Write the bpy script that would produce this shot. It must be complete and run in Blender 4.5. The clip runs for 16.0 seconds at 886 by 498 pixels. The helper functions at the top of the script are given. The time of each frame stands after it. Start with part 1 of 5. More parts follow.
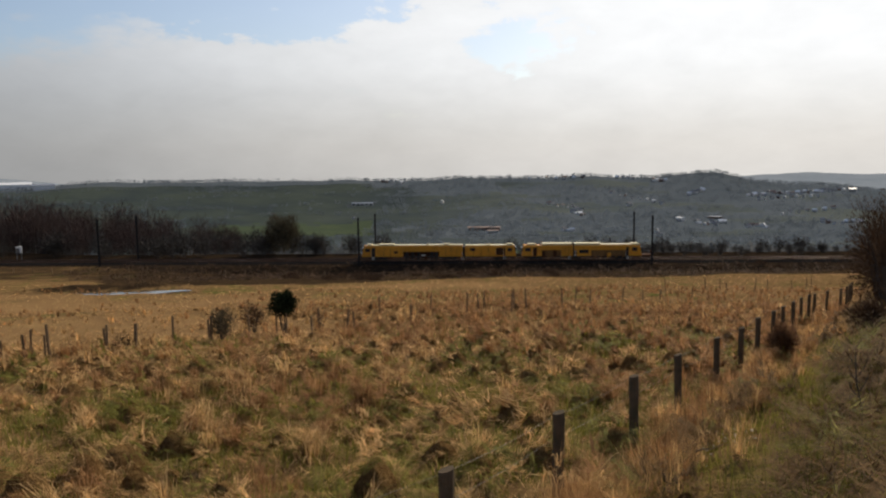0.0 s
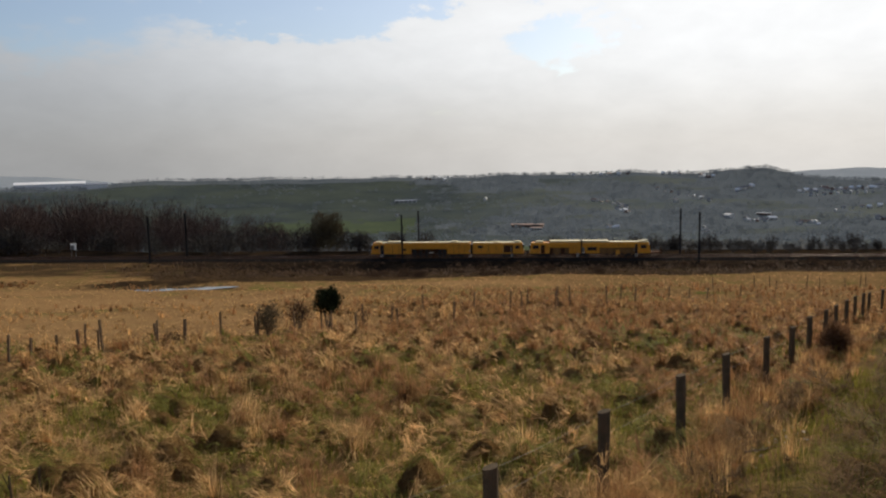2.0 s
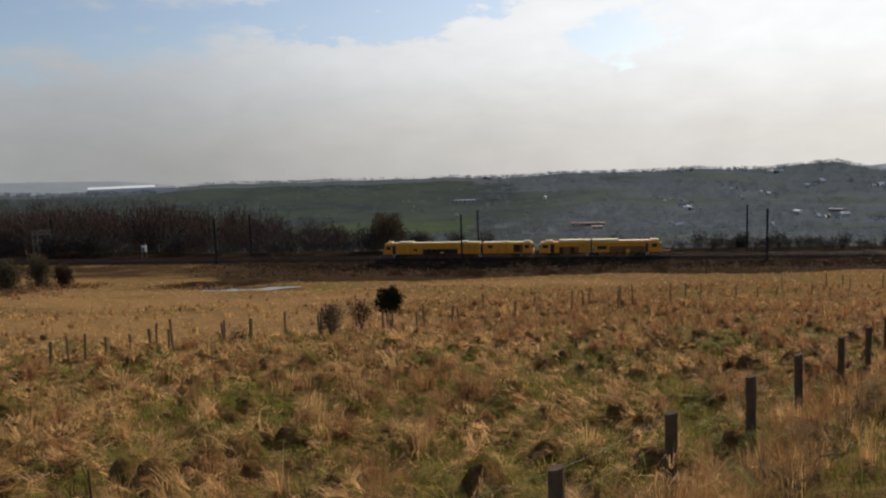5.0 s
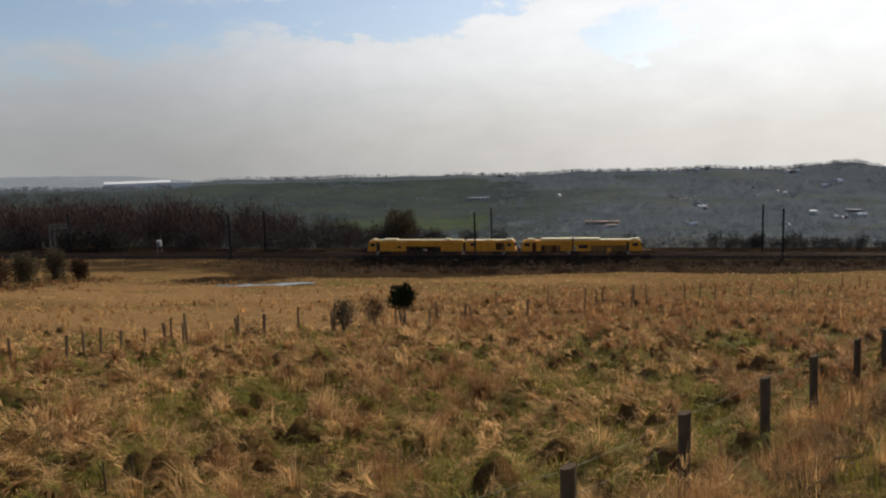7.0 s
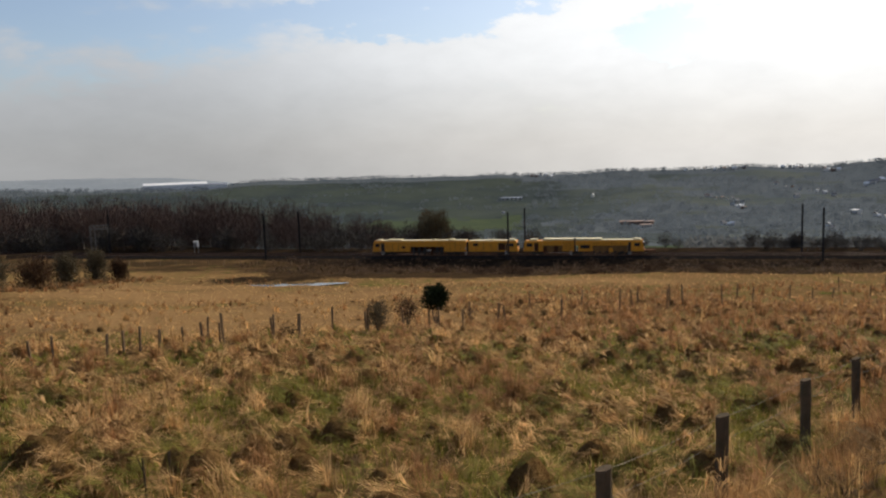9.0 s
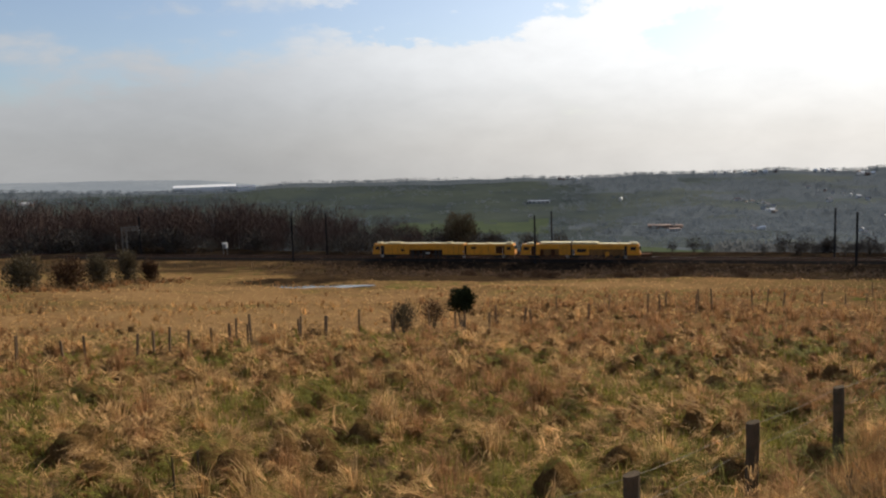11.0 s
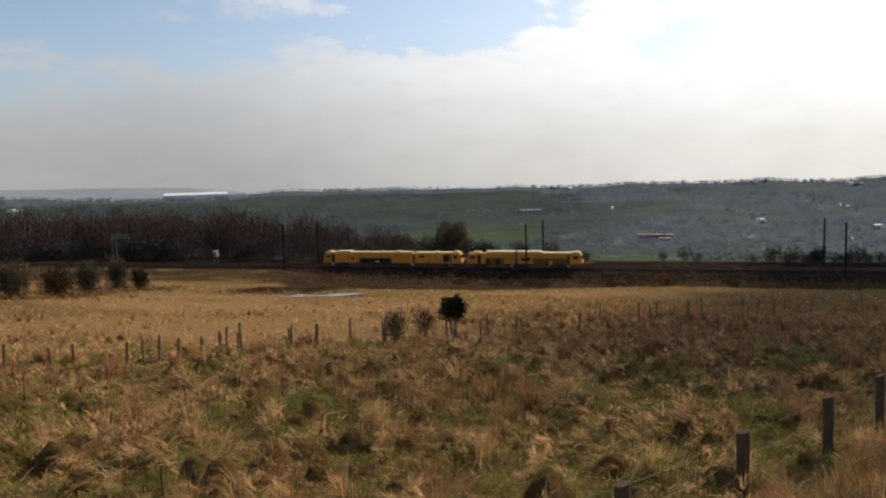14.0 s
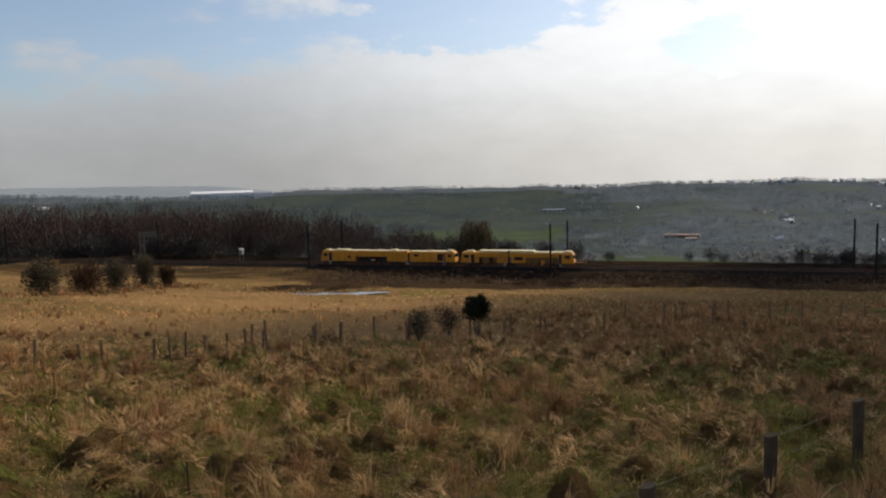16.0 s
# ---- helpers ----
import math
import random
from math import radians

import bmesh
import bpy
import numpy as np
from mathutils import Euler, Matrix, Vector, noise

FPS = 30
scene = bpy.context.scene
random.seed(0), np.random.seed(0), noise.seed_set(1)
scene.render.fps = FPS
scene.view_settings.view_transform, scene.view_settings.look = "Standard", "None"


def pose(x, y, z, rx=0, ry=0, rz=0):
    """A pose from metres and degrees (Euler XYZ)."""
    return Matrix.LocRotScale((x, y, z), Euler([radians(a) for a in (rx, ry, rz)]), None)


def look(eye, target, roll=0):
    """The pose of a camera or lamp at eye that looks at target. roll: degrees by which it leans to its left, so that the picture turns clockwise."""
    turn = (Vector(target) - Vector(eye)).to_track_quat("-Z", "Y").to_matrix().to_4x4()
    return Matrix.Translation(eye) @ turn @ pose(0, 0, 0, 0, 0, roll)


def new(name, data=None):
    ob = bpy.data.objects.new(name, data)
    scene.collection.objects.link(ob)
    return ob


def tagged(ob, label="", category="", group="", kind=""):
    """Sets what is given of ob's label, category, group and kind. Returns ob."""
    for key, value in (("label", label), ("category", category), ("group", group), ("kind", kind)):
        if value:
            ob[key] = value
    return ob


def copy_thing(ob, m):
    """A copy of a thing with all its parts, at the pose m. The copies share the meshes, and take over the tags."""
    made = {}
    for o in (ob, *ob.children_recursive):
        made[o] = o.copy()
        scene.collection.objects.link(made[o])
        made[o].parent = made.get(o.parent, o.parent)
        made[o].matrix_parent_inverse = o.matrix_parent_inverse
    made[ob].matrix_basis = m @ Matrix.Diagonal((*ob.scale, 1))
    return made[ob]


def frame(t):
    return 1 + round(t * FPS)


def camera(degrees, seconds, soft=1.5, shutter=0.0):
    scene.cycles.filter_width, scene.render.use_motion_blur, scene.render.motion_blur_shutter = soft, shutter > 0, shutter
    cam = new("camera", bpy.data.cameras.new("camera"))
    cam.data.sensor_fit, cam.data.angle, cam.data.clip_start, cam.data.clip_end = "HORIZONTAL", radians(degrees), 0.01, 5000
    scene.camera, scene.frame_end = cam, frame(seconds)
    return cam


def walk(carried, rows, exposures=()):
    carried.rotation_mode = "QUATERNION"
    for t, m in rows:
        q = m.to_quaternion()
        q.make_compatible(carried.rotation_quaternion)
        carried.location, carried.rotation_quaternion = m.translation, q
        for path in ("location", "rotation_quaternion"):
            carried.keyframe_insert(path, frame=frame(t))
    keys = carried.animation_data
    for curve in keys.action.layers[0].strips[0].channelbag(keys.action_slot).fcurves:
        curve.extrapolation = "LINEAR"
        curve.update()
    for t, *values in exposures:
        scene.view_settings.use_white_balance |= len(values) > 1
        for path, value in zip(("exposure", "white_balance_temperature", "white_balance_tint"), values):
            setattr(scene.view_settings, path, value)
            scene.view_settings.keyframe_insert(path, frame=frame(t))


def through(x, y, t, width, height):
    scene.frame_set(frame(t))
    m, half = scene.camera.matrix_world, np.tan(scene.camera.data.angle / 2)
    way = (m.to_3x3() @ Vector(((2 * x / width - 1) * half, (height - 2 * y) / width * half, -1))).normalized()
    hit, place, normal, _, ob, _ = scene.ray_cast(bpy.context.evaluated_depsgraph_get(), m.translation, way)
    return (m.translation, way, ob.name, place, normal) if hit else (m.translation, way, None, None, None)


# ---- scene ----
# Hillside field above a railway: z = 0 is the top of the rails, y points from the viewer across the valley.
EYE = 23.2
cam = camera(59.7, 16.0, soft=2.15)
# seconds, x, yaw, pitch, roll of a camera held by hand
PATH = [
    (0.0, 0.05, 0.00, -6.60, 0.70),
    (0.5, 0.05, 0.38, -6.51, 0.73),
    (1.0, 0.04, 1.64, -6.59, 0.93),
    (1.5, 0.03, 2.37, -6.84, 1.07),
    (2.0, 0.04, 3.18, -6.76, 1.05),
    (2.5, 0.03, 4.45, -6.55, 1.07),
    (3.0, 0.01, 5.77, -6.50, 1.15),
    (3.5, 0.01, 6.78, -6.55, 1.36),
    (4.0, 0.01, 7.20, -6.61, 1.66),
    (6.5, 0.00, 8.04, -6.79, 1.68),
    (7.0, 0.00, 8.55, -6.85, 1.55),
    (7.5, -0.01, 9.42, -6.80, 1.72),
    (8.0, 0.00, 9.62, -6.79, 1.68),
    (8.5, -0.01, 10.17, -6.82, 1.92),
    (9.0, -0.01, 10.98, -6.76, 1.89),
    (11.5, -0.02, 13.05, -6.43, 1.80),
    (12.0, -0.02, 12.68, -6.34, 1.68),
    (12.5, -0.01, 13.32, -6.16, 2.08),
    (13.0, -0.02, 13.33, -6.16, 2.07),
    (13.5, -0.01, 12.56, -6.47, 1.45),
    (14.0, -0.02, 12.35, -5.85, 1.54),
    (14.5, -0.02, 12.62, -5.81, 1.77),
    (15.0, -0.02, 12.84, -5.78, 1.92),
    (15.5, -0.02, 13.12, -5.66, 1.74),
    (16.0, -0.03, 14.14, -5.87, 1.42),
]
# seconds, stops: the phone's own metering drifts a little
EXPOSURE = [(0.0, -0.10), (4.0, -0.12), (7.0, -0.08), (9.0, 0.06), (12.5, 0.10), (14.0, 0.10), (16.0, 0.04)]
walk(cam, [(t, pose(x, 0, EYE, 90 + pitch, roll, yaw)) for t, x, yaw, pitch, roll in PATH], EXPOSURE)

# ---- world, sun, exposure ----
SUN_AZ, SUN_EL = 30.0, 34.0  # degrees to the right of y, degrees up
sun_dir = Vector((math.sin(radians(SUN_AZ)) * math.cos(radians(SUN_EL)), math.cos(radians(SUN_AZ)) * math.cos(radians(SUN_EL)), math.sin(radians(SUN_EL))))


class Nodes:
    """Short-hand for building a node tree."""

    def __init__(self, tree):
        self.tree = tree
        tree.nodes.clear()

    def add(self, kind, **inputs):
        n = self.tree.nodes.new(kind)
        for k, v in inputs.items():
            self.put(n, k, v)
        return n

    def put(self, n, k, v):
        sock = n.inputs[int(k[1:])] if k[0] == "i" and k[1:].isdigit() else n.inputs[k.replace("_", " ")]
        if isinstance(v, bpy.types.NodeSocket):
            self.tree.links.new(v, sock)
        else:
            sock.default_value = v

    def math(self, op, a, b=0.0, clamp=False):
        n = self.add("ShaderNodeMath", i0=a, i1=b)
        n.operation, n.use_clamp = op, clamp
        return n.outputs[0]

    def mix(self, f, a, b, blend="MIX"):
        n = self.add("ShaderNodeMixRGB", Fac=f, Color1=a, Color2=b)
        n.blend_type = blend
        return n.outputs[0]

    def noise(self, vec, scale, detail=4.0, rough=0.55, dist=0.0):
        n = self.add("ShaderNodeTexNoise", Scale=scale, Detail=detail, Roughness=rough, Distortion=dist)
        if vec is not None:
            self.put(n, "Vector", vec)
        return n.outputs["Fac"]

    def ramp(self, fac, stops):
        n = self.add("ShaderNodeValToRGB", Fac=fac)
        els = n.color_ramp.elements
        while len(els) < len(stops):
            els.new(0.5)
        for e, (p, c) in zip(els, stops):
            e.position, e.color = p, (c, c, c, 1) if isinstance(c, (int, float)) else (*c, 1)
        return n.outputs[0]

    def span(self, v, lo, hi):
        n = self.add("ShaderNodeMapRange", Value=v)
        n.inputs[1].default_value, n.inputs[2].default_value = lo, hi
        n.interpolation_type = "SMOOTHSTEP"
        return n.outputs[0]


def build_world():
    world = bpy.data.worlds.new("sky")
    scene.world = world
    world.use_nodes = True
    n = Nodes(world.node_tree)
    sky = n.add("ShaderNodeTexSky")
    sky.sky_type, sky.sun_disc = "NISHITA", False
    sky.sun_elevation, sky.sun_rotation = radians(SUN_EL), radians(SUN_AZ)
    sky.air_density, sky.dust_density, sky.altitude = 1.0, 1.5, 150
    vec = n.add("ShaderNodeTexCoord").outputs["Generated"]
    sep = n.add("ShaderNodeSeparateXYZ", Vector=vec)
    up = n.math("MAXIMUM", sep.outputs["Z"], 0.015)
    # a closed deck low down, its lumpy upper edge broken by clear gaps
    squash = n.add("ShaderNodeMapping", Vector=vec)
    squash.inputs["Scale"].default_value = (1.0, 1.0, 2.3)
    squash.inputs["Location"].default_value = (0.35, 0.0, 0.1)
    big = n.noise(squash.outputs[0], 5.0, 6.0, 0.55, 0.2)
    fine = n.noise(squash.outputs[0], 13.0, 6.0, 0.6, 0.2)
    toward = n.add("ShaderNodeVectorMath", i0=vec, i1=tuple(sun_dir))
    toward.operation = "DOT_PRODUCT"
    dot = toward.outputs["Value"]
    lump = n.math("MULTIPLY", n.math("SUBTRACT", n.math("ADD", n.math("MULTIPLY", big, 0.7), n.math("MULTIPLY", fine, 0.3)), 0.5), 2.4)
    # the deck stands higher to the right, and two clear gaps open in it
    east = sep.outputs["X"]
    height = n.math("ADD", 0.098, n.math("ADD", n.math("MULTIPLY", n.span(east, -0.70, -0.48), 0.045), n.math("MULTIPLY", n.span(east, -0.30, 0.04), 0.11)))
    edge = n.math("MINIMUM", n.math("MAXIMUM", n.math("MULTIPLY", n.math("SUBTRACT", height, up), 8.0), -0.26), 0.42)
    for az, el, size in ((-5.5, 8.6, 0.13), (8.0, 10.6, 0.12), (17.0, 10.8, 0.10)):
        spot = (math.sin(radians(-az)) * math.cos(radians(el)), math.cos(radians(az)) * math.cos(radians(el)), math.sin(radians(el)))
        away = n.add("ShaderNodeVectorMath", i0=vec, i1=spot)
        away.operation = "SUBTRACT"
        flat = n.add("ShaderNodeVectorMath", i0=away.outputs[0], i1=(1.0, 1.0, 2.4))
        flat.operation = "MULTIPLY"
        far = n.add("ShaderNodeVectorMath", i0=flat.outputs[0])
        far.operation = "LENGTH"
        edge = n.math("SUBTRACT", edge, n.math("MULTIPLY", n.span(n.math("ADD", far.outputs["Value"], n.math("MULTIPLY", n.math("SUBTRACT", fine, 0.5), 0.30)), size, 0.0), 0.7))
    cover = n.math("ADD", n.math("ADD", lump, edge), n.math("MULTIPLY", n.span(dot, 0.76, 0.92), 0.20))
    mask = n.math("ADD", 0.18, n.math("MULTIPLY", n.span(cover, -0.22, 0.20), 0.82))
    clear = n.mix(1.0, sky.outputs[0], (0.098, 0.104, 0.114, 1), "MULTIPLY")
    deck = n.mix(n.span(up, 0.0, 0.14), (0.605, 0.588, 0.566, 1), (0.77, 0.775, 0.78, 1))
    relief = n.math("ADD", 0.81, n.math("MULTIPLY", n.math("ADD", n.math("MULTIPLY", fine, 0.55), n.math("MULTIPLY", big, 0.45)), 0.38))
    deck = n.mix(1.0, deck, relief, "MULTIPLY")
    glow = n.math("ADD", 0.65, n.math("MULTIPLY", n.span(dot, 0.40, 0.94), 0.72))
    deck = n.mix(1.0, deck, glow, "MULTIPLY")
    deck = n.mix(1.0, deck, n.mix(n.span(east, -0.65, -0.05), (0.95, 0.985, 1.035, 1), (1, 1, 1, 1)), "MULTIPLY")
    out = n.mix(n.math("MULTIPLY", mask, 0.96), clear, deck)
    bg = n.add("ShaderNodeBackground", Color=out, Strength=1.0)
    n.add("ShaderNodeOutputWorld", Surface=bg.outputs[0])


build_world()
sun = new("sun", bpy.data.lights.new("sun", "SUN"))
sun.data.energy, sun.data.angle, sun.data.color = 4.2, radians(0.9), (1.0, 0.86, 0.66)
sun.matrix_world = look(sun_dir * 300, (0, 0, 0))
scene.view_settings.exposure = 0.0


# ---- materials ----
def material(name, rough=0.8, metal=0.0, spec=0.3):
    m = bpy.data.materials.new(name)
    m.use_nodes = True
    n = Nodes(m.node_tree)
    bsdf = n.add("ShaderNodeBsdfPrincipled", Roughness=rough, Metallic=metal)
    bsdf.inputs["Specular IOR Level"].default_value = spec
    n.add("ShaderNodeOutputMaterial", Surface=bsdf.outputs[0])
    return m, n, bsdf


def bumped(n, bsdf, height, strength, distance):
    b = n.add("ShaderNodeBump", Height=height, Strength=strength, Distance=distance)
    n.put(bsdf, "Normal", b.outputs[0])


def c4(c):
    return (c[0], c[1], c[2], 1)


def worn(name, colour, dirt, scale=3.0, amount=0.5, rough=0.6, metal=0.0, bump=0.2, spec=0.3):
    """Paint, wood, metal or masonry with grain and stains at two scales."""
    m, n, bsdf = material(name, rough, metal, spec)
    vec = n.add("ShaderNodeTexCoord").outputs["Object"]
    a, b = n.noise(vec, scale, 5.0, 0.6), n.noise(vec, scale * 9, 3.0, 0.6)
    f = n.math("MULTIPLY", n.span(n.math("ADD", n.math("MULTIPLY", a, 0.7), n.math("MULTIPLY", b, 0.3)), 0.38, 0.68), amount)
    rnd = n.add("ShaderNodeObjectInfo").outputs["Random"]
    col = n.mix(f, c4(colour), c4(dirt))
    col = n.mix(1.0, col, n.math("ADD", 0.88, n.math("MULTIPLY", rnd, 0.24)), "MULTIPLY")
    n.put(bsdf, "Base Color", col)
    n.put(bsdf, "Roughness", n.math("ADD", rough - 0.1, n.math("MULTIPLY", a, 0.25)))
    bumped(n, bsdf, b, bump, 0.02)
    return m


def foliage(name, dark, light, rough=0.75, through=0.25, grain=0.95, sway=1.25):
    """Blades, twigs or leaves: each island has its own tone."""
    m, n, bsdf = material(name, rough, 0.0, 0.06)
    geo = n.add("ShaderNodeNewGeometry")
    tone = n.ramp(geo.outputs["Random Per Island"], [(0.0, dark), (1.0, light)])
    patch = n.noise(geo.outputs["Position"], grain, 3.0)
    col = n.mix(1.0, tone, n.math("MAXIMUM", n.math("ADD", 1.02 - sway / 2, n.math("MULTIPLY", patch, sway)), 0.3), "MULTIPLY")
    n.put(bsdf, "Base Color", col)
    if through:
        tr = n.add("ShaderNodeBsdfTranslucent", Color=col)
        mixed = n.add("ShaderNodeMixShader", Fac=through, i1=bsdf.outputs[0], i2=tr.outputs[0])
        n.put(n.tree.nodes["Material Output"], "Surface", mixed.outputs[0])
    return m


def field_material():
    """Matted winter grass: straw over damp green and earth, in patches."""
    m, n, bsdf = material("winter_grass", 1.0, 0.0, 0.0)
    pos = n.add("ShaderNodeNewGeometry").outputs["Position"]
    big, mid = n.noise(pos, 0.045, 4.0, 0.6), n.noise(pos, 0.32, 5.0, 0.62)
    small, tiny = n.noise(pos, 1.8, 5.0, 0.65, 0.6), n.noise(pos, 14.0, 3.0, 0.7)
    straw = n.mix(n.span(small, 0.32, 0.66), (0.092, 0.054, 0.023, 1), (0.27, 0.168, 0.074, 1))
    green = n.mix(small, (0.045, 0.058, 0.012, 1), (0.16, 0.165, 0.040, 1))
    col = n.mix(n.math("MULTIPLY", n.span(mid, 0.50, 0.66), n.span(big, 0.66, 0.40)), straw, green)
    col = n.mix(n.math("MULTIPLY", n.span(big, 0.50, 0.66), 0.55), col, (0.25, 0.148, 0.067, 1))
    col = n.mix(1.0, col, n.math("ADD", 0.55, n.math("MULTIPLY", tiny, 0.9)), "MULTIPLY")
    # smooth tawny flats, and the dark scrub below the railway that breaks into the grass in tongues
    flat = n.add("ShaderNodeAttribute")
    flat.attribute_name = "flat"
    tan = n.mix(mid, (0.19, 0.110, 0.047, 1), (0.35, 0.216, 0.100, 1))
    streak = n.noise(pos, 0.9, 5.0, 0.7, 0.8)
    tan = n.mix(1.0, tan, n.math("ADD", 0.55, n.math("MULTIPLY", streak, 0.95)), "MULTIPLY")
    col = n.mix(n.math("MULTIPLY", flat.outputs["Fac"], 0.85), col, tan)
    scrub = n.add("ShaderNodeAttribute")
    scrub.attribute_name = "scrub"
    wide = n.add("ShaderNodeMapping", Vector=pos)
    wide.inputs["Scale"].default_value = (0.35, 1.0, 1.0)
    tongue, fleck = n.noise(wide.outputs[0], 0.22, 5.0, 0.62, 0.5), n.noise(wide.outputs[0], 1.1, 4.0, 0.65)
    m_scrub = n.math("ADD", scrub.outputs["Fac"], n.math("SUBTRACT", n.math("ADD", n.math("MULTIPLY", tongue, 0.9), n.math("MULTIPLY", fleck, 0.5)), 0.70))
    dark = n.mix(n.span(fleck, 0.35, 0.65), (0.026, 0.018, 0.012, 1), (0.070, 0.044, 0.023, 1))
    dark = n.mix(n.math("MULTIPLY", n.span(tongue, 0.55, 0.70), 0.6), dark, (0.085, 0.066, 0.030, 1))
    col = n.mix(n.span(m_scrub, 0.32, 0.68), col, dark)
    n.put(bsdf, "Base Color", col)
    bumped(n, bsdf, n.math("ADD", n.math("MULTIPLY", small, 0.8), n.math("MULTIPLY", tiny, 0.3)), 0.9, 0.35)
    return m


def rough_ground(name, a, b, c, scale=0.12, bump=0.6):
    m, n, bsdf = material(name, 1.0, 0.0, 0.0)
    pos = n.add("ShaderNodeNewGeometry").outputs["Position"]
    x, y, z = n.noise(pos, scale, 5.0, 0.62), n.noise(pos, scale * 5, 5.0, 0.65, 0.4), n.noise(pos, scale * 30, 3.0)
    col = n.mix(n.span(x, 0.38, 0.62), c4(a), c4(b))
    col = n.mix(n.math("MULTIPLY", n.span(y, 0.48, 0.66), 0.8), col, c4(c))
    col = n.mix(1.0, col, n.math("ADD", 0.7, n.math("MULTIPLY", z, 0.6)), "MULTIPLY")
    n.put(bsdf, "Base Color", col)
    bumped(n, bsdf, n.math("ADD", y, n.math("MULTIPLY", z, 0.4)), bump, 0.3)
    return m


def hill_fields():
    """Far pasture, green to the left and paled with painted haze to the right."""
    m, n, bsdf = material("far_pasture", 1.0, 0.0, 0.0)
    pos = n.add("ShaderNodeNewGeometry").outputs["Position"]
    east = n.add("ShaderNodeAttribute")
    east.attribute_name = "east"
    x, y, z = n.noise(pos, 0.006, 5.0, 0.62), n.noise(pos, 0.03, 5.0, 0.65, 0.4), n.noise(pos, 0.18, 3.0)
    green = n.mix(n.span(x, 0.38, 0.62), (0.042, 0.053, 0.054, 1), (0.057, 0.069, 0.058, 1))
    hazed = n.mix(n.span(x, 0.38, 0.62), (0.078, 0.092, 0.092, 1), (0.096, 0.108, 0.098, 1))
    col = n.mix(east.outputs["Fac"], green, hazed)
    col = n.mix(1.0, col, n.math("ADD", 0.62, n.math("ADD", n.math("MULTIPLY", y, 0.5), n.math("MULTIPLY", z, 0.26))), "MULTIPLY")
    n.put(bsdf, "Base Color", col)
    bumped(n, bsdf, y, 0.2, 0.3)
    return m


GRASS = field_material()
SCRUB = rough_ground("dark_scrub_ground", (0.016, 0.012, 0.009), (0.028, 0.019, 0.012), (0.046, 0.030, 0.018), 0.16)
PASTURE = hill_fields()
# haze is put into the blue-grey base colour of woodland floor and hills
WOODFLOOR = rough_ground("hazy_woodland_floor", (0.088, 0.103, 0.115), (0.104, 0.119, 0.130), (0.078, 0.093, 0.104), 0.006, 0.2)
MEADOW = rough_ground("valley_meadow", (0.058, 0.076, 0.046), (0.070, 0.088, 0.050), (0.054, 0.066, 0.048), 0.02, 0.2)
FARHILL = rough_ground("haze_blue_hills", (0.225, 0.255, 0.285), (0.250, 0.280, 0.305), (0.200, 0.230, 0.260), 0.004, 0.1)
BALLAST = rough_ground("track_ballast", (0.024, 0.021, 0.019), (0.036, 0.030, 0.026), (0.017, 0.015, 0.014), 1.2, 0.8)
YELLOW = worn("yellow_machine_paint", (0.72, 0.295, 0.018), (0.36, 0.14, 0.02), 0.9, 0.45, 0.42, 0.0, 0.05, 0.4)
CREAM = worn("cream_roof_paint", (0.70, 0.60, 0.34), (0.45, 0.36, 0.2), 0.8, 0.4, 0.45, 0.0, 0.05, 0.4)
DARKSTEEL = worn("dark_greasy_steel", (0.030, 0.027, 0.026), (0.075, 0.052, 0.036), 2.0, 0.7, 0.6, 0.3, 0.3)
RUSTBAY = worn("oily_brown_machinery", (0.085, 0.034, 0.014), (0.030, 0.022, 0.018), 1.5, 0.7, 0.85, 0.0, 0.4, 0.05)
BROWNBAY = worn("dusty_brown_machinery", (0.24, 0.125, 0.045), (0.10, 0.055, 0.026), 1.3, 0.7, 0.8, 0.0, 0.4, 0.1)
PALESTEP = worn("pale_painted_steel", (0.62, 0.58, 0.50), (0.35, 0.30, 0.25), 3.0, 0.5, 0.5)
DARKGLASS = worn("dark_cab_glass", (0.025, 0.025, 0.027), (0.05, 0.045, 0.04), 1.0, 0.4, 0.12, 0.0, 0.0, 0.5)
MASTSTEEL = worn("weathered_mast_steel", (0.022, 0.022, 0.024), (0.035, 0.030, 0.028), 1.0, 0.6, 0.7, 0.0, 0.1, 0.1)
GALV = worn("galvanised_steel", (0.20, 0.20, 0.195), (0.13, 0.12, 0.11), 1.2, 0.5, 0.5, 0.5, 0.1)
DULLSTEEL = worn("dull_lattice_steel", (0.105, 0.103, 0.098), (0.07, 0.062, 0.056), 1.2, 0.5, 0.7, 0.1, 0.1)
RAIL = worn("rusty_rail_steel", (0.11, 0.055, 0.032), (0.06, 0.04, 0.03), 2.0, 0.5, 0.5, 0.5, 0.1)
POSTWOOD = worn("weathered_post_timber", (0.125, 0.088, 0.056), (0.066, 0.058, 0.036), 7.0, 0.8, 0.95, 0.0, 0.7, 0.1)
STAKEWOOD = worn("grey_stake_timber", (0.20, 0.135, 0.080), (0.11, 0.078, 0.050), 6.0, 0.8, 0.95, 0.0, 0.6, 0.1)
WIRE = worn("fence_wire", (0.20, 0.17, 0.13), (0.18, 0.12, 0.08), 5.0, 0.5, 0.45, 0.7, 0.0)


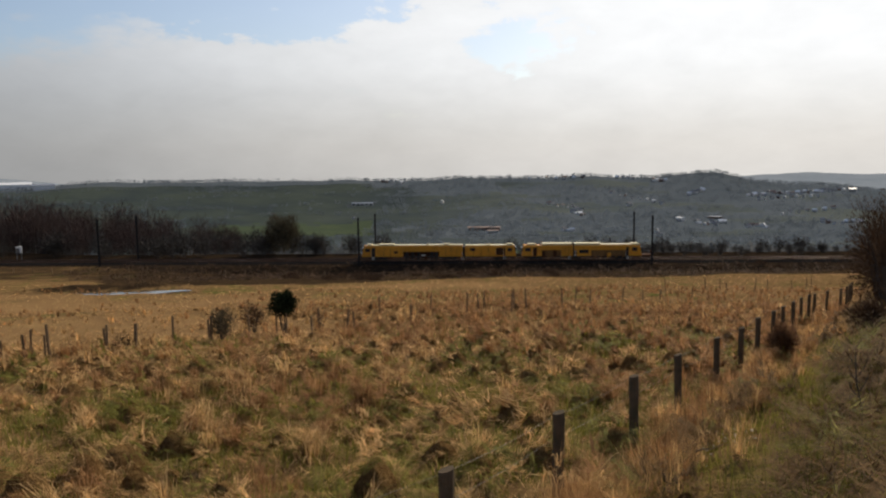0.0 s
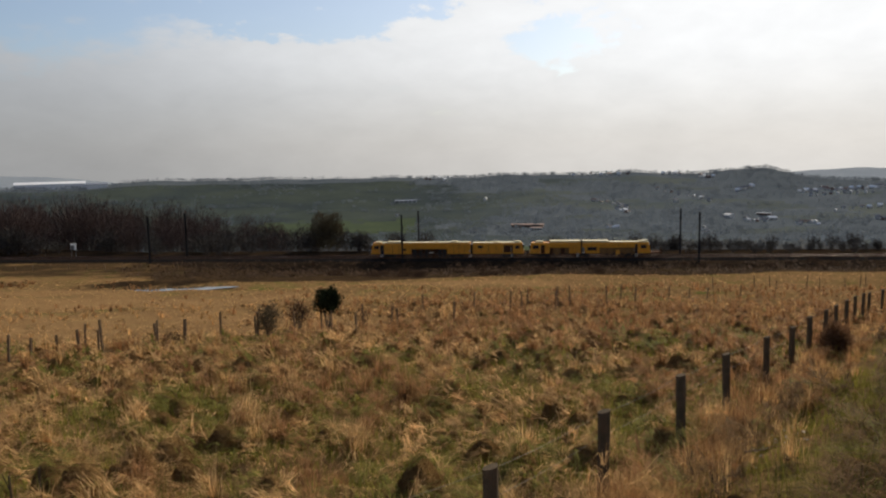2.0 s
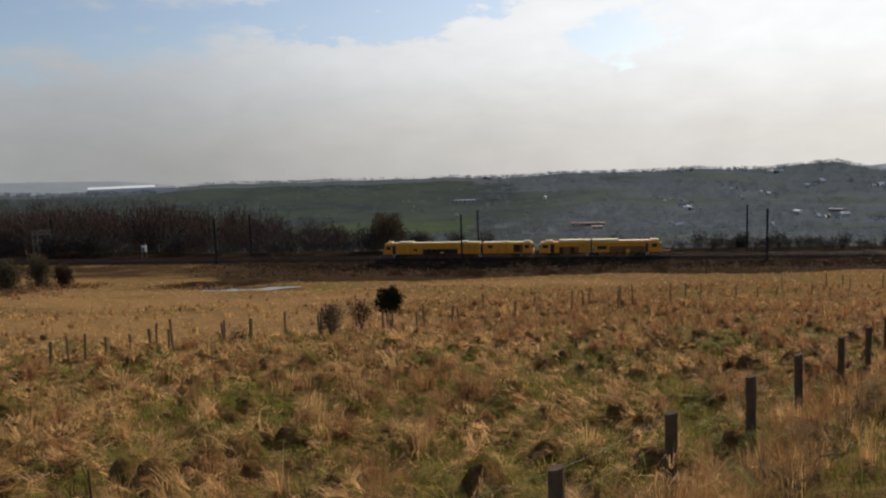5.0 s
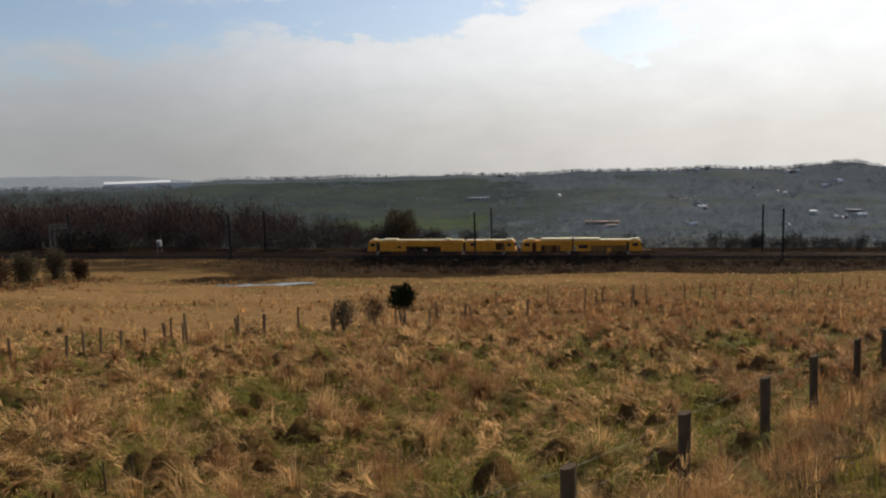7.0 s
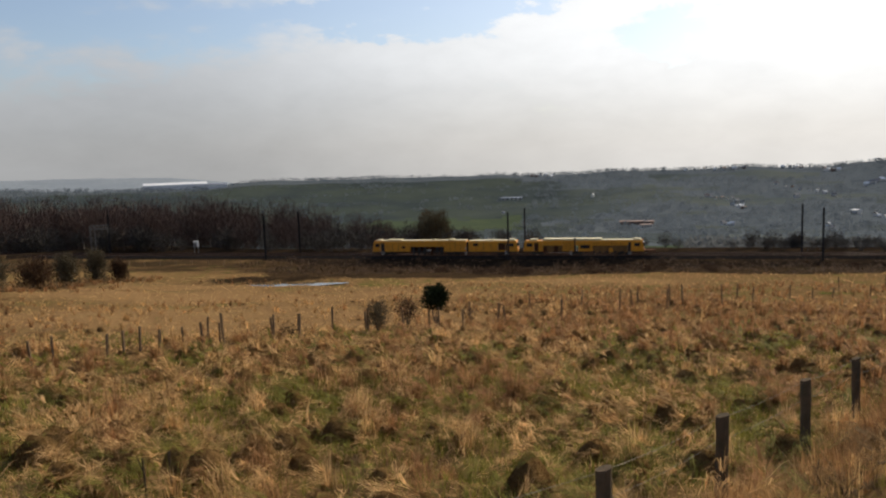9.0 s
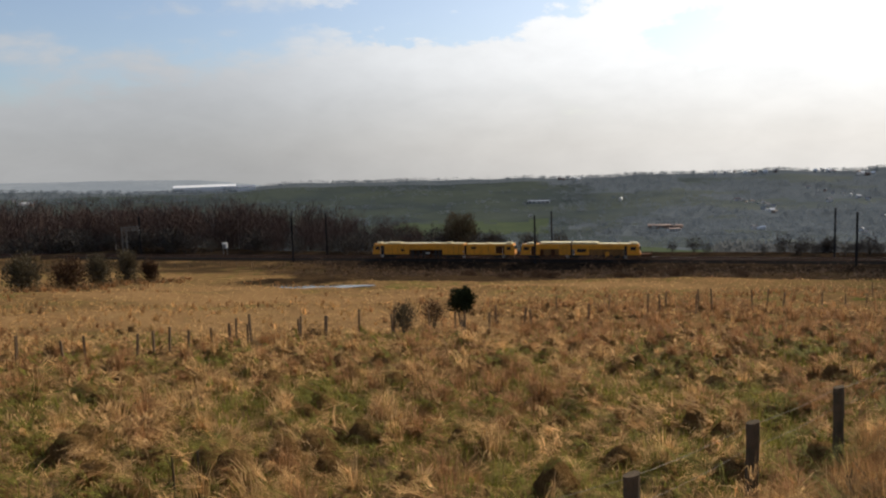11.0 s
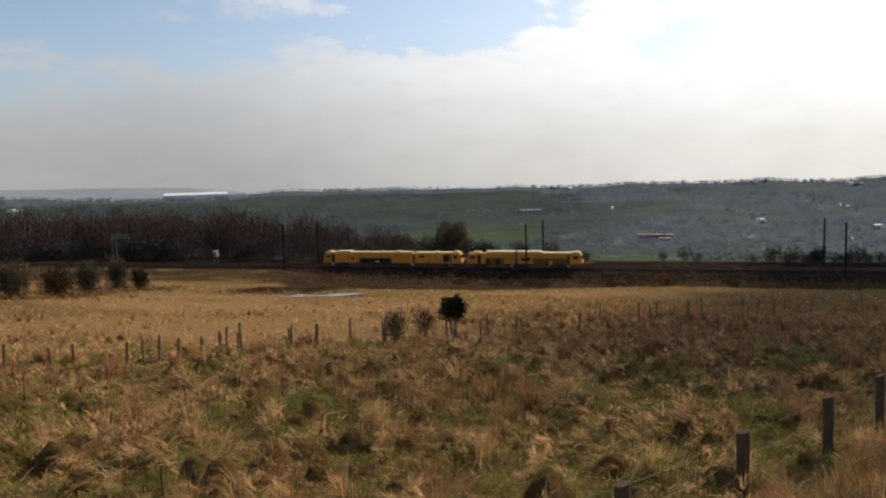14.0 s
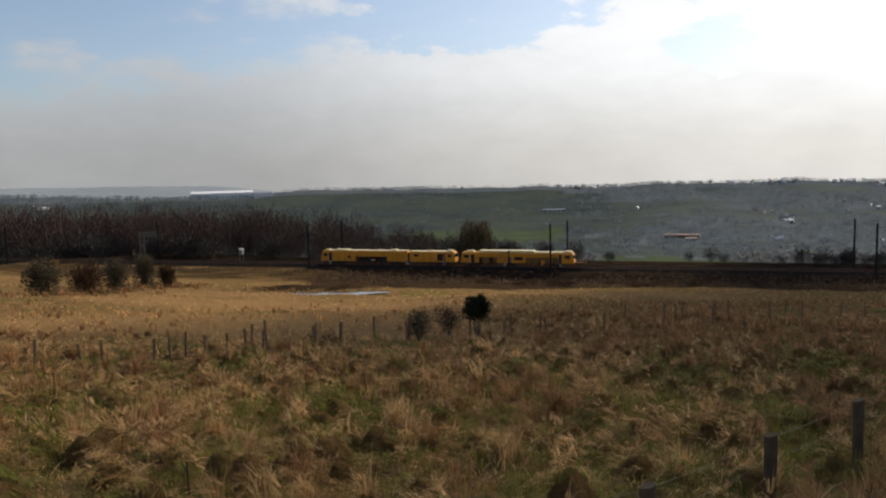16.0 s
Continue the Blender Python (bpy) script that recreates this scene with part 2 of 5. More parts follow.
# ---- mesh helpers ----
def box(bm, x0, x1, y0, y1, z0, z1, bevel=0.0):
    made = bmesh.ops.create_cube(bm, size=1.0, matrix=Matrix.LocRotScale(((x0 + x1) / 2, (y0 + y1) / 2, (z0 + z1) / 2), None, (x1 - x0, y1 - y0, z1 - z0)))
    if bevel:
        edges = list({e for v in made["verts"] for e in v.link_edges})
        bmesh.ops.bevel(bm, geom=edges, offset=bevel, segments=2, affect="EDGES", profile=0.5)
    return made


def rod(bm, a, b, r0, r1=None, sides=6):
    """A tapered bar from a to b."""
    a, b = Vector(a), Vector(b)
    m = Matrix.Translation((a + b) / 2) @ (b - a).to_track_quat("Z", "Y").to_matrix().to_4x4()
    bmesh.ops.create_cone(bm, cap_ends=True, segments=sides, radius1=r0, radius2=r0 if r1 is None else r1, depth=(b - a).length, matrix=m)


def finish(name, bm, mat, parent=None, label="", smooth=False):
    me = bpy.data.meshes.new(name)
    bm.to_mesh(me)
    bm.free()
    for mm in mat if isinstance(mat, (list, tuple)) else [mat]:
        me.materials.append(mm)
    if smooth:
        me.polygons.foreach_set("use_smooth", [True] * len(me.polygons))
    ob = new(name, me)
    if parent is not None:
        ob.parent = parent
    if label:
        ob["label"] = label
    return ob


def part(name, bm, mat, parent, label="", smooth=False):
    return finish(name, bm, mat, parent, label, smooth)


def boxes(*rows, bevel=0.0):
    bm = bmesh.new()
    for r in rows:
        box(bm, *r, bevel=bevel)
    return bm


def array_mesh(name, verts, faces, mat, kind="", label="", category="", smooth=False, slots=None):
    """A mesh from numpy arrays: verts (n, 3), faces (m, 3) or (m, 4)."""
    me = bpy.data.meshes.new(name)
    k = faces.shape[1]
    me.vertices.add(len(verts))
    me.vertices.foreach_set("co", np.asarray(verts, np.float32).ravel())
    me.loops.add(faces.size)
    me.loops.foreach_set("vertex_index", faces.astype(np.int32).ravel())
    me.polygons.add(len(faces))
    me.polygons.foreach_set("loop_start", np.arange(0, faces.size, k, dtype=np.int32))
    if slots is not None:
        me.polygons.foreach_set("material_index", slots.astype(np.int32))
    if smooth:
        me.polygons.foreach_set("use_smooth", np.ones(len(faces), bool))
    me.update(calc_edges=True)
    for mm in mat if isinstance(mat, (list, tuple)) else [mat]:
        me.materials.append(mm)
    return tagged(new(name, me), label, category, "", kind)


# ---- the lie of the land ----
TURN = 3.3  # the railway's normal points this many degrees to the right of y
NX, NY = math.sin(radians(TURN)), math.cos(radians(TURN))
TRACK = 178.0


def at_track(along, depth, z=0.0):
    """A place by the railway: metres to the left along it, and metres out from the viewer."""
    return Vector((depth * NX - along * NY, depth * NY + along * NX, z))


def smooth(a, lo, hi):
    t = np.clip((a - lo) / (hi - lo), 0, 1)
    return t * t * (3 - 2 * t)


def wave(x, y, seed, size):
    """Cheap rolling noise, about -1 to 1."""
    r = np.random.RandomState(seed)
    out = 0
    for i in range(7):
        a, p, s = r.uniform(0, 6.283), r.uniform(0, 6.283), size * r.uniform(0.6, 1.7)
        out = out + np.sin((x * np.cos(a) + y * np.sin(a)) * 6.283 / s + p)
    return out / 3.2


POND = (-39.6, 89.7, 8.0, 1.9)
POND_TILT = 0.15
# ridge of the far hill: degrees left, degrees up as seen from the field
RIDGE_AZ = [-180, -60, -31, -27.6, -24.2, -21.7, -19.5, -17, -14.9, -11, -3, 6, 15.7, 23, 26, 28, 33, 45, 60, 180]
RIDGE_EL = [-1.5, -2.0, -2.5, -2.2, -1.9, -1.55, -1.1, -1.25, -1.5, -1.3, -1.45, -1.45, -1.4, -1.25, -1.3, -1.55, -1.55, -1.05, -1.1, -1.5]
FAR_AZ = [-180, -40, -30, -24, -20, 25, 30, 35, 40, 45, 60, 180]
FAR_EL = [-1.2, -1.3, -1.25, -1.15, -1.5, -1.5, -0.80, -0.60, -0.62, -0.50, -0.6, -1.2]
FENCE = Vector((1.31, 8.75, 0)), Vector((0.515, 0.857, 0))


def ground_z(x, y):
    """Height of the land at arrays x, y."""
    x, y = np.asarray(x, float), np.asarray(y, float)
    d = x * NX + y * NY
    r = np.hypot(x, y) + 1e-6
    left = -x * NY + y * NX
    field = EYE - 3.0 - 0.134 * y + 0.10 * wave(x, y, 3, 9.0) * smooth(r, 4, 20) + 0.25 * wave(x, y, 4, 34.0) * smooth(r, 25, 60)
    # close hummocks underfoot
    field = field + (0.10 * wave(x, y, 81, 1.7) + 0.055 * wave(x, y, 82, 0.95)) * smooth(r, 4, 7) * (1 - smooth(r, 24, 40))
    q = (x - FENCE[0].x) * FENCE[1].y - (y - FENCE[0].y) * FENCE[1].x  # metres to the right of the fence
    field = field + 1.35 * smooth(q, 0.3, 4.2) + 0.5 * smooth(q, 4, 12)
    px, py = (x - POND[0]) / (POND[2] + 4), (y - POND[1] - POND_TILT * (x - POND[0])) / (POND[3] + 3.4)
    wet = 1 - smooth(np.hypot(px, py), 0.75, 1.25)
    field = field * (1 - wet) + (POND_Z - 0.12) * wet
    # a lip of turf and rushes along the pond's far side
    field = field + 0.75 * np.exp(-((x - POND[0] + 1.0) / 11.0) ** 4 - ((y - POND[1] - 4.1 - POND_TILT * (x - POND[0])) / 1.3) ** 2)
    low = -1.5 - 0.9 * smooth(left, -10, 40) + 1.5 * smooth(left, 46, 76) + 0.2 * wave(x, y, 5, 14)
    field = np.maximum(field, low) + 0.35 * np.exp(-((field - low) / 0.8) ** 2)
    bed = -0.62
    near = field + (bed - field) * smooth(d, TRACK - 10.5, TRACK - 4.0)
    behind = bed - 9.0 * smooth(d, TRACK + 14, 250)
    z = np.where(d < TRACK, near, behind)
    # the valley and the far hill, by distance and elevation seen from the eye
    az = -np.degrees(np.arctan2(x, y))
    ridge = np.interp(az, RIDGE_AZ, RIDGE_EL)
    far = np.interp(az, FAR_AZ, FAR_EL)
    e = np.zeros_like(r)
    knots = [250, 600, 1000, 1400, 1800, 2200]
    vals = [-7.55, -7.0, -5.9, -4.2, -2.75, 0]
    for i in range(5):
        a, b = (vals[i] if i < 5 else 0), (vals[i + 1] if i < 4 else ridge)
        t = np.clip((r - knots[i]) / (knots[i + 1] - knots[i]), 0, 1)
        e = np.where((r >= knots[i]) & (r < knots[i + 1]), a + (b - a) * t, e)
    t = smooth(r, 2200, 2800)
    e = np.where((r >= 2200) & (r < 2800), ridge + (-2.5 - ridge) * t, e)
    t = smooth(r, 2800, 4300)
    e = np.where(r >= 2800, -2.5 + (far + 2.5) * t, e)
    hill = EYE + r * np.tan(np.radians(e)) + 3.0 * wave(x, y, 8, 260) * smooth(r, 300, 700)
    hill = np.where(r > 4300, EYE + r * np.tan(np.radians(far)) - (r - 4300) * 0.2, hill)
    t = smooth(r, 235, 330)
    return np.where((r > 235) & (y > 60), z * (1 - t) + hill * t, z)


POND_Z = 8.0


def open_hill(x, y):
    """0 to 1 where the far hill is pasture and not woodland."""
    r, az = np.hypot(x, y), -np.degrees(np.arctan2(x, y))
    az = az + 4.5 * wave(x, y, 61, 260) + 2.0 * wave(x, y, 62, 90)
    inside = smooth(az, 0, 8) * (1 - smooth(az, 25, 30))
    # smaller fields between the woods further right
    inside = np.maximum(inside, smooth(wave(x, y * 2.2, 64, 420) + 0.3 * wave(x, y, 65, 120), 0.45, 0.6) * (az < 6))
    return inside * smooth(r, 640, 800) * (1 - smooth(r + 60 * wave(x, y, 63, 150), 1850, 1980))


def in_meadow(x, y, z):
    """The green strip of meadow beyond the railway."""
    r, az = np.hypot(x, y), -np.degrees(np.arctan2(x, y))
    el = np.degrees(np.arctan2(z - EYE, r)) + 0.12 * wave(x, y, 51, 60)
    upper = (r > 260) & (az > 5.5) & (az < 17) & (el > -5.45) & (el < -4.55)
    return upper | (r > 300) & (r < 760) & (az > -6.5) & (az < 3) & (el > -10) & (el < -6.6)


def scrub_at(x, y):
    """How far the dark scrub below the railway has taken over, 0 to 1."""
    d, left = x * NX + y * NY, -x * NY + y * NX
    edge = 142 - 26 * smooth(left, 4, 26) + 30 * smooth(left, 56, 84) + 8 * smooth(-left, 20, 60)
    rim = np.hypot((x - POND[0] + 1.0) / (POND[2] + 5.0), (y - POND[1] - 3.6 - POND_TILT * (x - POND[0])) / 1.9)
    out = smooth(d, edge - 13, edge + 13) * (1 - 0.42 * smooth(left, 60, 90))
    out = np.maximum(out, 0.7 * (1 - smooth(rim, 0.5, 1.1)))
    # rough ground round the bushes at the field edge
    t = np.clip(((x + 53) * -16 + (y - 56) * 48) / (16 ** 2 + 48 ** 2), 0, 1)
    out = np.maximum(out, 0.52 * (1 - smooth(np.hypot(x + 53 + 16 * t, y - 56 - 48 * t), 1.0, 6.0)))
    return out * (np.hypot(x, y) > 50) * (y > 0)


def flat_at(x, y):
    """Smooth tawny flats where the grass lies down, 0 to 1."""
    out = 0.0
    for fx, fy, rx, ry in ((-4.0, 96.0, 22.0, 13.0), (-30.0, 62.0, 26.0, 14.0), (-48.0, 74.0, 16.0, 9.0), (-22.0, 38.0, 20.0, 11.0)):
        out = np.maximum(out, 1 - smooth(np.hypot((x - fx) / rx, (y - fy) / ry) + 0.25 * wave(x, y, 71, 16), 0.45, 1.1))
    return out


def east_at(x, y):
    """0 on the green hill to the left, 1 over the haze-paled fields to the right."""
    return smooth(np.degrees(np.arctan2(x, y)) + 3.0 * wave(x, y, 67, 300) + 1.5 * wave(x, y, 68, 90), -9, 12)


def build_ground():
    radii = np.concatenate([np.arange(0.02, 30, 0.27), np.arange(30, 110, 1.1), np.arange(110, 215, 1.0), np.geomspace(216, 4900, 120)])
    az = np.radians(np.concatenate([np.arange(-48, 62, 0.48), np.arange(62, 312, 5.0)]))
    R, A = np.meshgrid(radii, az, indexing="ij")
    X, Y = -R * np.sin(A), R * np.cos(A) - 0.4
    Z = ground_z(X, Y)
    nr, na = X.shape
    idx = np.arange(nr * na).reshape(nr, na)
    nxt = np.roll(idx, -1, axis=1)
    faces = np.stack([idx[:-1], nxt[:-1], nxt[1:], idx[1:]], -1).reshape(-1, 4)[:, ::-1]
    verts = np.stack([X, Y, Z], -1).reshape(-1, 3)
    mid = verts[faces].mean(1)
    d = mid[:, 0] * NX + mid[:, 1] * NY
    r = np.hypot(mid[:, 0], mid[:, 1])
    left = -mid[:, 0]
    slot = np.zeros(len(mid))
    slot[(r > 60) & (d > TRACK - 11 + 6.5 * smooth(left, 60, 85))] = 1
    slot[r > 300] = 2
    # the haze-coloured woodland floor takes over to the right
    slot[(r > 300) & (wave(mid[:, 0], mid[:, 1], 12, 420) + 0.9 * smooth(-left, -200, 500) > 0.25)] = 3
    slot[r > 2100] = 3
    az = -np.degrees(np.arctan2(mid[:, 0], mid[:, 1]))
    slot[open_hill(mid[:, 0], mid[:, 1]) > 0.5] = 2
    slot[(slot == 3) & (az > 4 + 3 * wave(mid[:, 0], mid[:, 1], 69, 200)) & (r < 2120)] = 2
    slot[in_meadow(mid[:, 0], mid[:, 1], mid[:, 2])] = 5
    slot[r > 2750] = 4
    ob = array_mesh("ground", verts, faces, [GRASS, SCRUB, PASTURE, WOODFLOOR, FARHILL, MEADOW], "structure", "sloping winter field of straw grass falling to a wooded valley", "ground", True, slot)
    for name, values in (("scrub", scrub_at(verts[:, 0], verts[:, 1])), ("flat", flat_at(verts[:, 0], verts[:, 1])), ("east", east_at(verts[:, 0], verts[:, 1]))):
        ob.data.attributes.new(name, "FLOAT", "POINT").data.foreach_set("value", values.astype(np.float32))
    return ob


build_ground()


# ---- railway ----
def build_railway():
    for depth in (TRACK, TRACK + 3.4):
        bm = bmesh.new()
        prof = [(-2.6, -0.75), (-1.75, -0.22), (1.75, -0.22), (2.6, -0.75)]
        rings = []
        for along in range(-400, 401, 40):
            rings.append([bm.verts.new(at_track(along, depth + u, z)) for u, z in prof])
        for a, b in zip(rings, rings[1:]):
            for i in range(3):
                bm.faces.new((a[i], b[i], b[i + 1], a[i + 1]))
        bed = tagged(finish("track_bed", bm, BALLAST), "dark stone ballast bed under the running rails", "track bed", "", "structure")
        for u in (-0.75, 0.75):
            bm = bmesh.new()
            box(bm, -400, 400, depth + u - 0.035, depth + u + 0.035, -0.15, 0.0)
            bmesh.ops.rotate(bm, verts=bm.verts, cent=(0, 0, 0), matrix=Matrix.Rotation(-radians(TURN), 3, "Z"))
            part("rail", bm, RAIL, bed)
    bm = bmesh.new()
    for along in range(0, 260):
        p = at_track(-95 + along * 0.75, TRACK, -0.18)
        m = Matrix.Translation(p) @ Matrix.Rotation(-radians(TURN), 4, "Z") @ Matrix.Diagonal((0.26, 2.5, 0.12, 1))
        bmesh.ops.create_cube(bm, size=1.0, matrix=m)
    tagged(finish("track_sleepers", bm, BALLAST), "row of dusty sleepers under the rails", "sleepers", "", "stuff")


def mast_template(far):
    """A steel mast with a bracket arm that reaches over the line."""
    top = 10.3
    root = new("catenary_mast")
    bm = bmesh.new()
    for s in (-1, 1):
        box(bm, -0.17, 0.17, s * 0.15 - 0.015, s * 0.15 + 0.015, -1.0, top)
    box(bm, -0.02, 0.02, -0.13, 0.13, -1.0, top)
    part("post", bm, MASTSTEEL, root)
    part("base", boxes((-0.4, 0.4, -0.4, 0.4, -1.6, -0.6), bevel=0.04), BALLAST, root)
    reach = -2.9 if far else 2.9
    bm = bmesh.new()
    rod(bm, (0, 0, 6.9), (0, reach, 6.6), 0.04)
    part("bracket_arm", bm, MASTSTEEL, root)
    bm = bmesh.new()
    rod(bm, (0, 0, 8.2), (0, reach, 6.6), 0.025)
    part("stay", bm, MASTSTEEL, root)
    bm = bmesh.new()
    for i in range(4):
        rod(bm, (0, reach * 0.12, 6.86 + i * 0.06), (0, reach * 0.12, 6.89 + i * 0.06), 0.09, sides=8)
    part("insulator", bm, RAIL, root)
    part("cap", boxes((-0.16, 0.16, -0.16, 0.16, top, top + 0.06)), MASTSTEEL, root)
    return tagged(root, "dark steel railway mast standing beside the track", "railway mast", "masts along the railway")


def build_masts():
    near, far = mast_template(False), mast_template(True)
    turn = lambda p: pose(p.x, p.y, p.z, 0, 0, -TURN)
    placed = set()
    for along, f in ((90.6, 0), (29.5, 0), (-36.6, 0), (-85.8, 0), (187.5, 0), (87.2, 1), (27.5, 1), (-34.9, 1), (145.3, 1)):
        p = at_track(along, TRACK + 8.5 if f else TRACK - 4.2, 0)
        src = far if f else near
        if f in placed:
            copy_thing(src, turn(p))
        else:
            placed.add(f)
            src.matrix_basis = turn(p)


def build_contact_wires():
    for depth in (TRACK, TRACK + 3.4):
        bm = bmesh.new()
        marks = (187.5, 140.2, 90.6, 29.0, -36.6, -84.5)
        for a, b in zip(marks, marks[1:]):
            rod(bm, at_track(a, depth, 5.1), at_track(b, depth, 5.1), 0.010, sides=4)
            last = None
            for i in range(9):
                u = i / 8
                p = at_track(a + (b - a) * u, depth, 6.4 - 3.6 * u * (1 - u))
                if last is not None:
                    rod(bm, last, p, 0.010, sides=4)
                last = p
        tagged(finish("contact_wires", bm, MASTSTEEL), "thin overhead wires strung above the rails", "overhead wire", "overhead wires", "structure")


build_railway()
build_masts()
build_contact_wires()


# ---- yellow track machines ----
def bogie(root, x, wheels):
    """A dark frame with four wheels."""
    b = part("bogie", boxes((x - 1.5, x + 1.5, -1.05, -0.9, 0.35, 0.7), (x - 1.5, x + 1.5, 0.9, 1.05, 0.35, 0.7), (x - 0.3, x + 0.3, -1.05, 1.05, 0.4, 0.75), bevel=0.03), DARKSTEEL, root)
    for dx in (-0.9, 0.9):
        bm = bmesh.new()
        for s in (-0.75, 0.75):
            rod(bm, (0, s - 0.07, 0), (0, s + 0.07, 0), 0.42, sides=20)
        rod(bm, (0, -0.95, 0), (0, 0.95, 0), 0.08, sides=8)
        w = part("wheelset", bm, DARKSTEEL, b)
        w.location = (x + dx, 0, 0.42)
        wheels.append(w)


def lights(root, x, y, z, face):
    for dy in (-0.75, 0.75):
        bm = bmesh.new()
        rod(bm, (x, y + dy, z), (x + 0.06 * face, y + dy, z), 0.12, sides=12)
        part("headlight", bm, PALESTEP, root)


def hull(x0, x1, z0, z1, half=1.35, slope0=0.0, slope1=0.0, cham=0.28):
    """A body shell with chamfered roof edges and, where asked, raked ends."""
    bm = bmesh.new()
    prof = [(-half, z0), (-half, z1 - cham), (-half + cham, z1), (half - cham, z1), (half, z1 - cham), (half, z0)]
    ends = []
    for x, s, sign in ((x0, slope0, 1), (x1, slope1, -1)):
        ring = []
        for y, z in prof:
            k = max(0.0, (z - (z0 + (z1 - z0) * 0.35)) / ((z1 - z0) * 0.65))
            ring.append(bm.verts.new((x + sign * s * k, y, z)))
        ends.append(ring)
    a, b = ends
    for i in range(6):
        j = (i + 1) % 6
        bm.faces.new((a[i], a[j], b[j], b[i]))
    bm.faces.new(a[::-1])
    bm.faces.new(b)
    bmesh.ops.recalc_face_normals(bm, faces=bm.faces)
    bmesh.ops.bevel(bm, geom=list(bm.edges), offset=0.04, segments=2, affect="EDGES")
    return bm


def steps(root, x):
    bm = bmesh.new()
    for s in (-0.22, 0.22):
        box(bm, x + s - 0.04, x + s + 0.04, -1.44, -1.38, 0.25, 1.0)
    for z in (0.27, 0.55, 0.82):
        box(bm, x - 0.22, x + 0.22, -1.48, -1.30, z, z + 0.04)
    part("steps", bm, PALESTEP, root, "pale steel access steps")


def panel_lines(root, x0, x1, z0, z1, every):
    x = x0 + every
    while x < x1 - 0.3:
        part("panel_seam", boxes((x - 0.02, x + 0.02, -1.372, -1.34, z0, z1)), DARKSTEEL, root)
        x += every


def door(root, x0, x1, z0, z1, mat=None, label="dark recessed door"):
    d = part("door", boxes((x0, x1, -1.385, -1.33, z0, z1), bevel=0.015), mat or DARKSTEEL, root, label)
    part("handrail", boxes((x0 - 0.12, x0 - 0.08, -1.45, -1.41, z0, z1 - 0.5)), PALESTEP, d)


def window(root, x0, x1, z0, z1):
    w = part("window", boxes((x0, x1, -1.378, -1.33, z0, z1), bevel=0.03), DARKGLASS, root)
    part("window_frame", boxes((x0 - 0.06, x1 + 0.06, -1.366, -1.32, z0 - 0.06, z1 + 0.06), bevel=0.02), YELLOW, w)


def roof_box(root, x0, x1, z0, z1, mat, half=0.8):
    part("roof_unit", boxes((x0, x1, -half, half, z0 - 0.05, z1), bevel=0.05), mat, root)


